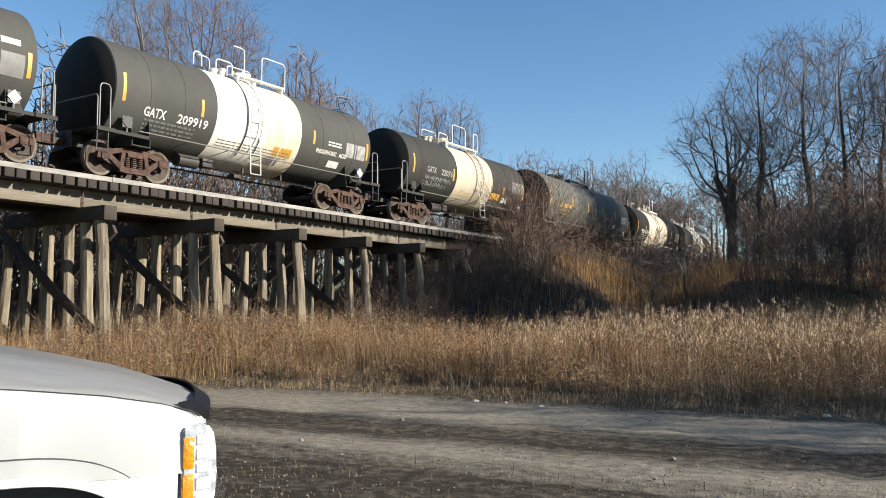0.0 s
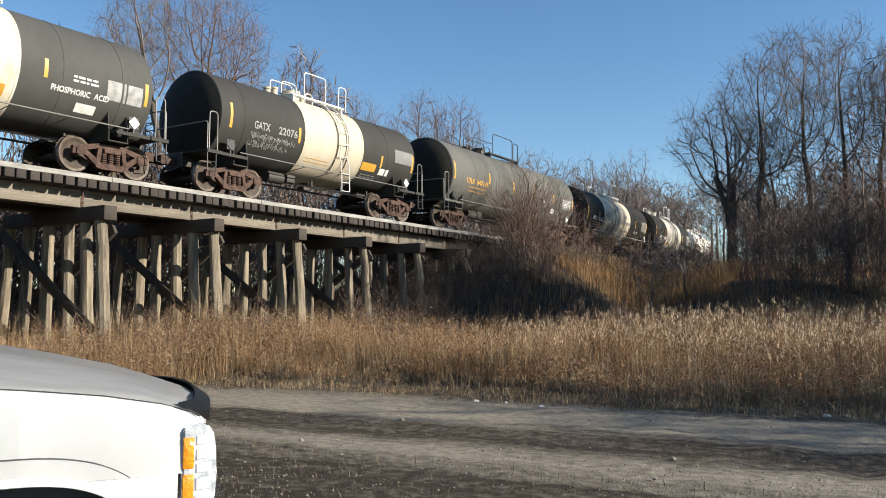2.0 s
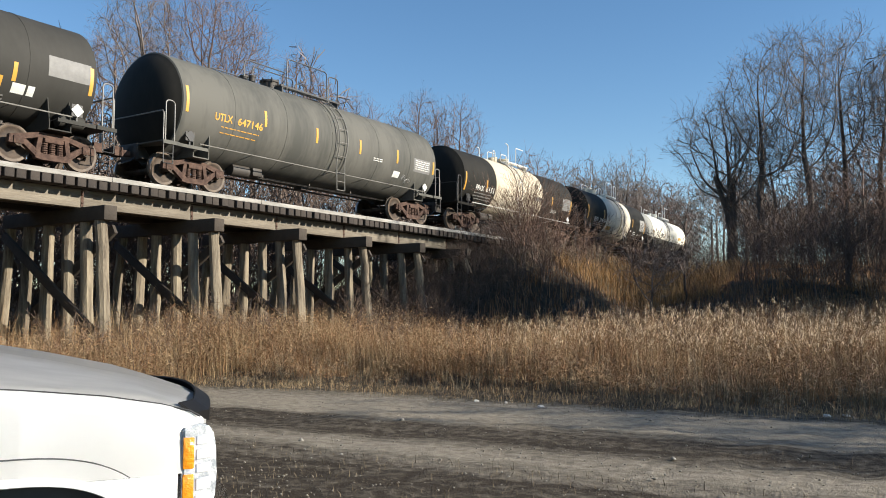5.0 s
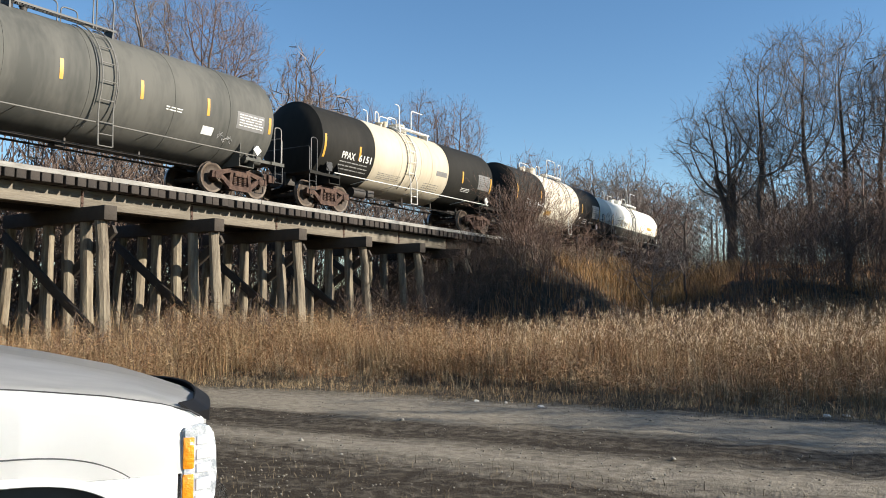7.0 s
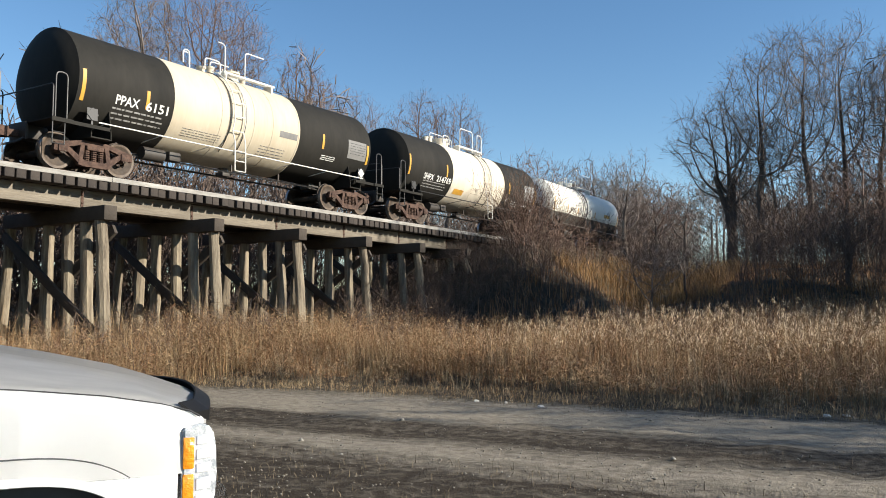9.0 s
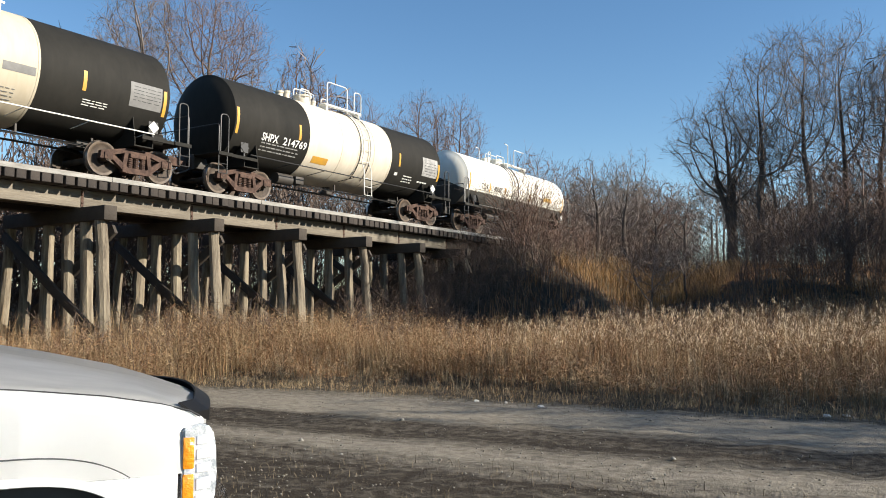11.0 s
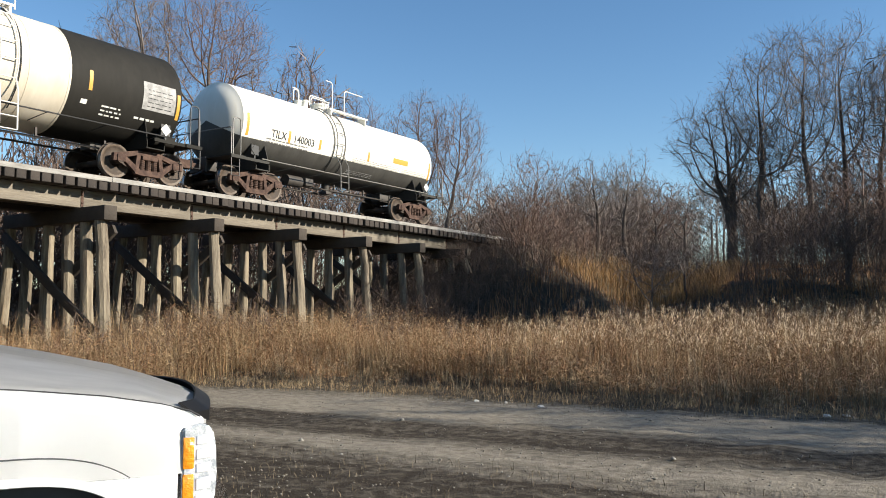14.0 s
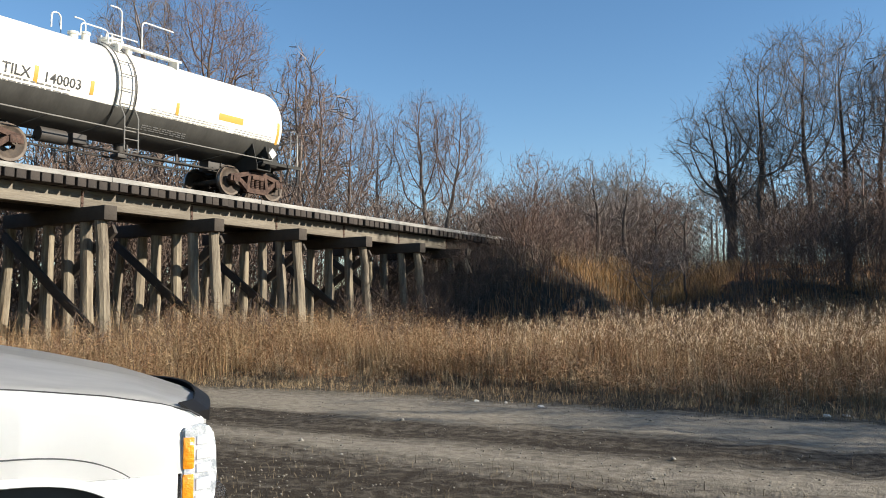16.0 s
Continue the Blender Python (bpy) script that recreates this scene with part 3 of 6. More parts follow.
        # bogie
        tk = piece("truck", TRUCK, car, pose(sg * tc, 0, 0))
        ws = [piece("wheelset", WHEELSET, tk, pose(o, 0, WHEEL_R)) for o in (-0.889, 0.889)]
        spec.setdefault("wheels", []).extend(ws)
        # diamond placard in its holder
        bm = bmesh.new()
        px, pz = sg * (hl - 0.45), 1.42
        prism(bm, [(px - 0.17, pz), (px, pz - 0.17), (px + 0.17, pz), (px, pz + 0.17)], -1.33, -1.31)
        part("placard", bm, M_LETTER if sg > 0 else M_RAILB, car, "white diamond placard" if sg > 0 else "empty black placard holder")
        bm = bmesh.new()
        box(bm, (px, -1.305, pz), (0.3, 0.01, 0.3))
        box(bm, (px, -1.28, 1.24), (0.05, 0.05, 0.36))
        part("placard_holder", bm, M_RAILB, car)
    # hand brake wheel
    bm = bmesh.new()
    xb = end - 0.02
    pipe(bm, [(xb, 0.55 + 0.28 * math.cos(a), 1.95 + 0.28 * math.sin(a)) for a in np.linspace(0, 2 * math.pi, 25)], 0.018)
    for k in range(4):
        a = math.pi / 2 * k
        rod(bm, (xb, 0.55, 1.95), (xb, 0.55 + 0.28 * math.cos(a), 1.95 + 0.28 * math.sin(a)), 0.012, seg=5)
    box(bm, (xb - 0.08, 0.55, 1.9), (0.12, 0.24, 0.36), bevel=0.03)
    part("brake_wheel", bm, M_RAILB, car)
    # long side rails low on the tank
    for yy in (-1, 1):
        bm = bmesh.new()
        zr = spec.get("sidez", 1.2)
        pipe(bm, [(-tc - 0.2, yy * 1.46, zr), (tc + 0.2, yy * 1.46, zr)], 0.019)
        for k in range(7):
            x = -tc + 2 * tc * k / 6
            a = math.asin(max(-0.99, min(0.99, (zr - 0.1 - AXIS_Z) / R)))
            pipe(bm, [(x, yy * 1.46, zr), (x, yy * (R * math.cos(a) - 0.01), zr - 0.1)], 0.013, 5)
        part("side_rail", bm, spec.get("side", railm), car)
    # ladders, round the shell and down to the steps
    lx = spec["ladder"]
    for yy in (-1, 1):
        bm = bmesh.new()
        path = [(R + 0.09, a) for a in np.linspace(1.25, -0.35, 14)]
        for xx in (lx - 0.21, lx + 0.21):
            pts = [Vector((xx, yy * r * math.cos(a), AXIS_Z + r * math.sin(a))) for r, a in path]
            pts += [Vector((xx, yy * 1.5, 1.5)), Vector((xx, yy * 1.52, 0.62))]
            pipe(bm, pts, 0.019)
        for k in range(6):
            a = 1.1 - 1.45 * k / 5
            pipe(bm, [(lx - 0.21, yy * (R + 0.09) * math.cos(a), AXIS_Z + (R + 0.09) * math.sin(a)), (lx + 0.21, yy * (R + 0.09) * math.cos(a), AXIS_Z + (R + 0.09) * math.sin(a))], 0.014, 5)
        for zz in (0.62, 0.92, 1.22):
            pipe(bm, [(lx - 0.21, yy * 1.515, zz), (lx + 0.21, yy * 1.515, zz)], 0.014, 5)
        part("ladder", bm, spec.get("ladderm", railm), car)
        bm = bmesh.new()
        for xx in (lx - 0.3, lx + 0.3):
            pipe(bm, [(xx, yy * (R + 0.03) * math.cos(a), AXIS_Z + (R + 0.03) * math.sin(a)) for a in np.linspace(1.3, -0.9, 22)], 0.016, 5)
        part("ladder_strap", bm, spec.get("strap", M_RAILB), car)
    # top platform, railing, manway and valves
    top = AXIS_Z + R
    ph = spec.get("platform", (-0.65, 1.5))
    for yy in (-0.62, 0.62):
        bm = bmesh.new()
        for k in range(4):
            box(bm, ((ph[0] + ph[1]) / 2, yy + (k - 1.5) * 0.075, top + 0.02), (ph[1] - ph[0], 0.045, 0.02))
        box(bm, ((ph[0] + ph[1]) / 2, yy * 1.3, top - 0.01), (ph[1] - ph[0], 0.03, 0.055))
        for x in (ph[0] + 0.1, ph[1] - 0.1):
            box(bm, (x, yy, top - 0.14), (0.05, 0.36, 0.3))
        part("walkway", bm, spec.get("walkm", railm), car)
    for gap in spec["hoops"]:
        for yy in (-0.8, 0.8):
            bm = bmesh.new()
            x0, x1, hh, open_ = gap
            pts = [(x0, yy, top - 0.1), (x0, yy, top + hh), (x1, yy, top + hh)] + ([] if open_ else [(x1, yy, top - 0.1)])
            pipe(bm, rounded(pts, 0.14), 0.021)
            part("top_railing", bm, spec.get("topm", railm), car)
    bm = bmesh.new()
    mx = spec.get("manway", 0.3)
    rod(bm, (mx, 0, top - 0.1), (mx, 0, top + 0.24), 0.29, seg=20)
    rod(bm, (mx, 0, top + 0.24), (mx, 0, top + 0.3), 0.33, seg=20)
    for k in range(6):
        a = math.pi / 3 * k
        rod(bm, (mx + 0.3 * math.cos(a), 0.3 * math.sin(a), top + 0.2), (mx + 0.3 * math.cos(a), 0.3 * math.sin(a), top + 0.36), 0.025, seg=6)
    part("manway", bm, spec.get("domem", paints[min(1, len(bounds))]), car)
    for k, (x, hgt, r) in enumerate(((mx - 0.75, 0.26, 0.11), (mx + 0.62, 0.2, 0.09), (mx - 1.1, 0.18, 0.12))):
        bm = bmesh.new()
        rod(bm, (x, 0.05, top - 0.08), (x, 0.05, top + hgt), r, seg=12)
        rod(bm, (x, 0.05, top + hgt), (x, 0.05, top + hgt + 0.06), r * 1.25, seg=12)
        part("valve", bm, spec.get("domem", paints[min(1, len(bounds))]), car)
    # belly outlet and brake gear
    bm = bmesh.new()
    rod(bm, (0.1, 0, AXIS_Z - R + 0.05), (0.1, 0, 0.72), 0.16, 0.12, seg=14)
    box(bm, (0.1, 0, 0.75), (0.3, 0.34, 0.12), bevel=0.02)
    part("outlet_valve", bm, M_STEEL, car)
    bm = bmesh.new()
    for yy in (-0.5, 0.4):
        pipe(bm, [(-tc + 0.3, yy, 0.68), (-tc + 1.2, yy, 0.76), (tc - 1.2, yy, 0.76), (tc - 0.3, yy, 0.66)], 0.03)
    for k in range(5):
        x = -tc + 1.0 + (2 * tc - 2.0) * k / 4
        box(bm, (x, -0.48, 0.86), (0.05, 0.05, 0.28))
    part("brake_piping", bm, M_STEEL, car)
    bm = bmesh.new()
    rod(bm, (-tc + 1.7, -0.62, 0.83), (-tc + 2.4, -0.62, 0.83), 0.19, seg=14)
    box(bm, (-tc + 2.75, -0.62, 0.86), (0.4, 0.3, 0.26), bevel=0.03)
    part("brake_cylinder", bm, M_STEEL, car)
    bm = bmesh.new()
    rod(bm, (tc + 0.1, -1.0, 1.17), (tc + 0.75, -1.0, 1.17), 0.17, seg=14)
    part("air_reservoir", bm, spec["under"], car)
    # markings
    for x, h, hgt in spec["tape"]:
        bm = bmesh.new()
        patch(bm, R, x - 0.05, x + 0.05, h - hgt / 2, h + hgt / 2, 0.007, 6)
        part("reflective_strip", bm, M_YELLOW, car, "yellow reflective strip")
    for args in spec["text"]:
        args(car, R)
    for x0, x1, h0, h1, rows, m, fill in spec["bars"]:
        bm = bmesh.new()
        bars(bm, R, x0, x1, h0, h1, rows, rng, fill)
        part("stencil_text", bm, m, car)["kind"] = "stuff"
    for x0, x1, h0, h1, n in spec.get("scrawl", ()):
        bm = bmesh.new()
        for k in range(n):
            c = x0 + (x1 - x0) * (k + 0.5) / n
            pts, x, h = [], c, rng.uniform(h0, h1)
            for _ in range(7):
                pts.append(side(R, x, h, 0.004))
                x, h = c + rng.uniform(-0.75, 0.75) * (x1 - x0) / n, rng.uniform(h0, h1)
            pipe(bm, rounded(pts, 0.06), 0.009, 4)
        part("scrawled_paint", bm, M_LETTERF, car, "scrawled worn grey-white paint")["kind"] = "stuff"
    for x0, x1, h0, h1, m in spec["panels"]:
        bm = bmesh.new()
        patch(bm, R, x0, x1, h1, h0, 0.005)
        part("marking_panel", bm, m, car)
    CARS.append((car, spec["q"], tc, spec["wheels"]))
    return car


def words(text, x, h, size, material, width=0.0, bold=0.006):
    def draw(car, R):
        n, i = len(text), 0
        for word in text.split():
            i = text.index(word, i)
            lettering(word, R, x + width * i / n, h, size, material, car, 1.0, bold, width * (len(word) - 0.12) / n)
    return draw


HOOPS = [(-2.2, -1.98, 0.3, False), (-1.4, -0.8, 0.25, False), (-0.62, -0.9, 0.85, True), (0.2, 1.0, 0.8, True)]
grey = dict(heads=True, R=1.45, hl=5.3, tc=4.4, seed=1, rail=M_RAILG, topm=M_RAILW, walkm=M_RAILW, under=M_GREY2, side=M_RAILG, ladder=-0.45, ladderm=M_RAILW, lightsteps=False,
            bands=([-1.91, 0.1, 1.63], [M_GREY, M_WHITE, M_RUSTW, M_GREY]), seams=[-4.2, -3.05, -1.9, -0.95, 0.1, 0.85, 1.62, 2.75, 4.4],
            hoops=[(-2.3, -2.0, 0.3, False), (-1.45, -0.8, 0.28, False), (-0.3, -0.75, 0.85, True), (0.45, 1.5, 0.8, False)], tape=[(-5.05, 2.3, 0.75), (-2.46, 2.25, 0.5), (2.28, 2.25, 0.45), (5.12, 2.2, 0.6)],
            label="grey tank car with a broad white middle band and stained jacket", tank_label="grey jacketed tank with a rust-streaked white band")
tank_car(dict(grey, q=31.2, text=[words("GATX  209919", -4.38, 1.68, 0.26, M_LETTER, 2.2), words("PHOSPHORIC ACID", 2.45, 1.78, 0.15, M_LETTER, 1.6, 0.004)],
              bars=[(-4.3, -2.6, 1.6, 1.2, 3, M_LETTERD, 0.4), (3.0, 3.7, 2.25, 2.05, 2, M_LETTER, 0.5), (-1.7, 1.3, 1.5, 1.2, 3, M_LETTERD, 0.25)],
              panels=[(0.6, 1.4, 1.65, 1.35, M_YELLOW), (0.4, 1.0, 1.25, 0.95, M_LETTERD), (3.95, 4.5, 2.35, 1.85, M_LETTERF), (4.55, 5.0, 2.35, 1.85, M_LETTERF), (3.2, 3.75, 1.6, 1.35, M_LETTER)]))
tank_car(dict(grey, q=18.45, wheels=[], seed=8, text=[], bars=[(2.6, 3.8, 2.0, 1.8, 2, M_LETTER, 0.5)],
              panels=[(3.9, 5.0, 2.4, 1.85, M_LETTERD), (4.2, 4.9, 2.75, 2.6, M_LETTER)]))
tank_car(dict(grey, q=43.93, wheels=[], seed=2, R=1.4, hl=4.95, tc=4.07, bands=([-1.38, 1.73], [M_GREY2, M_CREAM, M_GREY2]), ladder=0.6, manway=-0.58, platform=(-1.38, 1.32),
              hoops=[(-1.88, -1.18, 0.3, False), (-0.78, 0.32, 0.85, False), (1.02, 1.42, 0.75, False)], seams=[-4.0, -1.38, 0.82, 1.72, 3.22],
              tape=[(-4.56, 2.3, 0.75), (-1.6, 2.2, 0.5), (2.87, 2.0, 0.45), (4.82, 2.2, 0.7)],
              text=[words("GATX  22076", -3.64, 2.08, 0.24, M_LETTERF, 1.95)],
              scrawl=[(-3.72, -1.75, 1.72, 1.98, 24), (-3.75, -2.0, 1.46, 1.74, 20)], bars=[(-1.1, 0.1, 1.55, 1.3, 2, M_LETTERO, 0.15), (1.92, 2.82, 1.4, 1.2, 2, M_LETTERD, 0.4)],
              panels=[(1.8, 2.62, 1.85, 1.55, M_YELLOW), (3.67, 4.8, 2.6, 2.1, M_LETTERD), (2.87, 3.42, 1.75, 1.5, M_LETTER)],
              label="dark grey tank car with cream band and scrawled paint", tank_label="dark grey jacketed tank with a cream band"))
tank_car(dict(heads=True, R=1.55, hl=6.35, tc=5.48, seed=3, q=57.83, rail=M_RAILG, topm=M_RAILB, walkm=M_RAILB, under=M_OLIVE, side=M_RAILG, ladder=0.46, ladderm=M_RAILG, strap=M_RAILG, dome=0.45,
              bands=([], [M_OLIVE]), seams=[-4.4, -2.2, 0.0, 2.6, 4.6], platform=(-1.8, 1.2), manway=-1.5, domem=M_STEEL,
              hoops=[(-3.4, -1.6, 0.45, True), (-1.5, 0.5, 0.95, False), (0.6, 1.1, 0.85, False)],
              tape=[(-6.2, 2.4, 0.75), (-3.18, 2.4, 0.5), (-0.8, 2.3, 0.5), (1.5, 2.3, 0.5), (3.75, 2.3, 0.5), (6.2, 2.2, 0.5)],
              text=[words("UTLX 647146", -5.2, 2.0, 0.22, M_LETTERO, 1.93)], bars=[(-4.9, -3.4, 1.85, 1.5, 2, M_LETTERO, 0.15), (2.3, 2.85, 2.05, 1.9, 2, M_LETTER, 0.4), (4.95, 5.9, 2.35, 1.95, 5, M_LETTER, 0.35)], scrawl=[(4.15, 4.85, 1.35, 1.75, 3)],
              panels=[(4.85, 5.96, 2.42, 1.9, M_LETTERD), (3.65, 4.05, 1.75, 1.5, M_LETTER)],
              label="long olive-grey tank car with a weathered dented jacket", tank_label="olive-grey jacketed tank with dull streaks"))
black = dict(R=1.4, hl=5.85, tc=5.12, rail=M_RAILB, topm=M_RAILW, walkm=M_RAILW, under=M_BLACK, ladderm=M_RAILW, strap=M_RAILB, hoops=HOOPS)
tank_car(dict(black, seed=4, q=72.53, bands=([-2.93, 2.08], [M_BLACK, M_CREAM, M_BLACK]), ladder=-0.6, side=M_RAILW, seams=[-2.92, -1.2, 0.1, 0.9, 2.07],
              tape=[(-5.7, 2.1, 0.8), (-3.8, 2.1, 0.5), (3.28, 2.2, 0.5), (5.7, 2.1, 0.7)],
              text=[words("PPAX 6151", -4.77, 1.82, 0.25, M_LETTER, 1.68)],
              bars=[(-4.8, -3.2, 1.72, 1.3, 3, M_LETTERF, 0.3), (-2.5, -1.1, 1.6, 1.3, 4, M_LETTERD, 0.2), (0.5, 1.6, 1.6, 1.2, 4, M_LETTERD, 0.2), (3.3, 4.0, 1.75, 1.55, 3, M_LETTER, 0.35), (4.7, 5.55, 2.4, 1.95, 5, M_LETTERB, 0.2)],
              panels=[(4.6, 5.6, 2.5, 1.85, M_LETTERD), (1.2, 2.0, 2.2, 2.0, M_LETTERD)],
              label="black tank car with a broad cream middle band", tank_label="black jacketed tank with a cream band"))
tank_car(dict(black, seed=5, q=86.4, hl=5.6, tc=4.85, bands=([-2.3, 2.23], [M_BLACK, M_PALE, M_BLACK]), ladder=0.65, side=M_RAILB, seams=[-2.29, -0.6, 0.3, 1.2, 2.22],
              hoops=[(-2.2, -1.7, 0.25, False), (-0.8, 0.3, 0.8, False), (0.7, 1.1, 0.75, False)], manway=-1.2, platform=(-0.9, 1.1),
              tape=[(-5.5, 2.2, 0.8), (-2.78, 2.3, 0.5), (2.79, 2.25, 0.5), (5.5, 2.1, 0.7)],
              text=[words("SHPX 214769", -4.45, 1.78, 0.25, M_LETTER, 2.06)],
              bars=[(-4.4, -2.7, 1.72, 1.35, 3, M_LETTERF, 0.3), (2.6, 2.8, 1.75, 1.6, 1, M_LETTER, 0.8), (3.2, 3.8, 1.7, 1.35, 3, M_LETTER, 0.35), (4.5, 5.3, 2.4, 1.85, 5, M_LETTERB, 0.2), (4.2, 4.9, 1.6, 1.5, 1, M_LETTER, 0.6)],
              panels=[(4.35, 5.4, 2.6, 1.85, M_LETTERF), (-1.98, -1.2, 1.65, 1.4, M_YELLOW)],
              label="black tank car with a broad white middle band", tank_label="black jacketed tank with a white band"))
tank_car(dict(R=1.27, hl=5.15, tc=4.35, seed=6, q=99.6, rail=M_RAILG, topm=M_RAILW, walkm=M_RAILW, under=M_GREY2, side=M_RAILG, ladder=-0.63, ladderm=M_RAILG, strap=M_RAILB, dome=0.35,
              bands=([], [M_WHITE, M_BELLY]), low=-0.42, seams=[], sidez=1.15, domem=M_WHITE,
              hoops=[(-2.5, -2.25, 0.3, False), (-1.7, -0.9, 0.25, False), (-0.5, -0.85, 0.95, True), (0.15, 1.2, 0.8, True)], manway=-0.25,
              tape=[(-4.95, 2.2, 0.7), (-3.11, 2.1, 0.4), (-1.62, 2.1, 0.35), (1.05, 2.1, 0.35), (5.0, 2.1, 0.7)],
              text=[words("TILX", -3.94, 1.98, 0.25, M_LETTERB, 0.72, 0.004), words("140003", -2.93, 1.98, 0.25, M_LETTERB, 1.02, 0.004)],
              bars=[(-4.1, -2.2, 1.92, 1.72, 2, M_LETTERD, 0.35), (0.2, 3.0, 1.95, 1.75, 3, M_LETTERD, 0.2), (3.2, 4.8, 1.95, 1.75, 3, M_LETTERD, 0.2), (0.1, 1.6, 1.45, 1.25, 3, M_LETTERD, 0.4)],
              panels=[(2.55, 3.5, 2.3, 2.1, M_YELLOW)],
              label="white tank car with a dark grey belly", tank_label="white tank with grey underside"))

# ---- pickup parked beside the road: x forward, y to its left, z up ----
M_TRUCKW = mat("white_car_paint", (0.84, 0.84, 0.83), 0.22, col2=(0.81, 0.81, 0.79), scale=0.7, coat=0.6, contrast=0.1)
# hood's white is greyed: the weaker light on its top is in the colour
M_HOOD = mat("dimmed_white_paint", (0.56, 0.55, 0.53), 0.42, col2=(0.36, 0.355, 0.345), scale=1.3, coat=0.3, contrast=0.4, stretch=(0.4, 2.5, 1))
M_DEFL = mat("black_acrylic", (0.01, 0.0095, 0.0095), 0.55, spec=0.2, scale=2)
M_LENS = mat("clear_lamp_lens", (0.82, 0.84, 0.85), 0.1, 0.2, col2=(0.42, 0.45, 0.48), scale=16, bump=0.25, bscale=40, coat=1.0, contrast=0.95)
M_AMBER = mat("amber_lamp_lens", (0.85, 0.33, 0.02), 0.15, col2=(0.7, 0.22, 0.01), scale=30, bump=0.4, bscale=60, coat=1.0)
M_CHROME = mat("chrome", (0.75, 0.76, 0.78), 0.12, 1.0, scale=3)
M_SATIN = mat("satin_reflector", (0.86, 0.87, 0.88), 0.4, 0.3, col2=(0.7, 0.72, 0.74), scale=20)
M_TYRE = mat("tyre_rubber", (0.025, 0.025, 0.025), 0.85, scale=12, bump=0.2)
M_PLAST = mat("dark_trim_plastic", (0.03, 0.03, 0.03), 0.6, scale=6)
M_CREASE = mat("crease_shadow", (0.09, 0.09, 0.09), 0.6, scale=6)
M_GLASS = mat("tinted_window_glass", (0.03, 0.035, 0.04), 0.04, coat=1.0, scale=2)


def loft(bm, stations, mirror=True):
    """A skin through sections of (x, [(y, z), ...]), mirrored in y."""
    rows = []
    for x, sec in stations:
        pts = [(x if len(p) == 2 else x + p[2], p[0], p[1]) for p in sec]
        full = [(a, -b, c) for a, b, c in reversed(pts)] + [p for p in pts if abs(p[1]) > 1e-6] if mirror else pts
        rows.append([bm.verts.new(p) for p in full])
    for a, b in zip(rows, rows[1:]):
        for j in range(len(a) - 1):
            bm.faces.new((a[j], a[j + 1], b[j + 1], b[j]))
    return rows


def squircle(cx, cz, a, b, t):
    """A point on a squarish arch."""
    c, s = math.cos(t), math.sin(t)
    return cx + a * math.copysign(abs(c) ** 0.72, c), cz + b * abs(s) ** 0.72


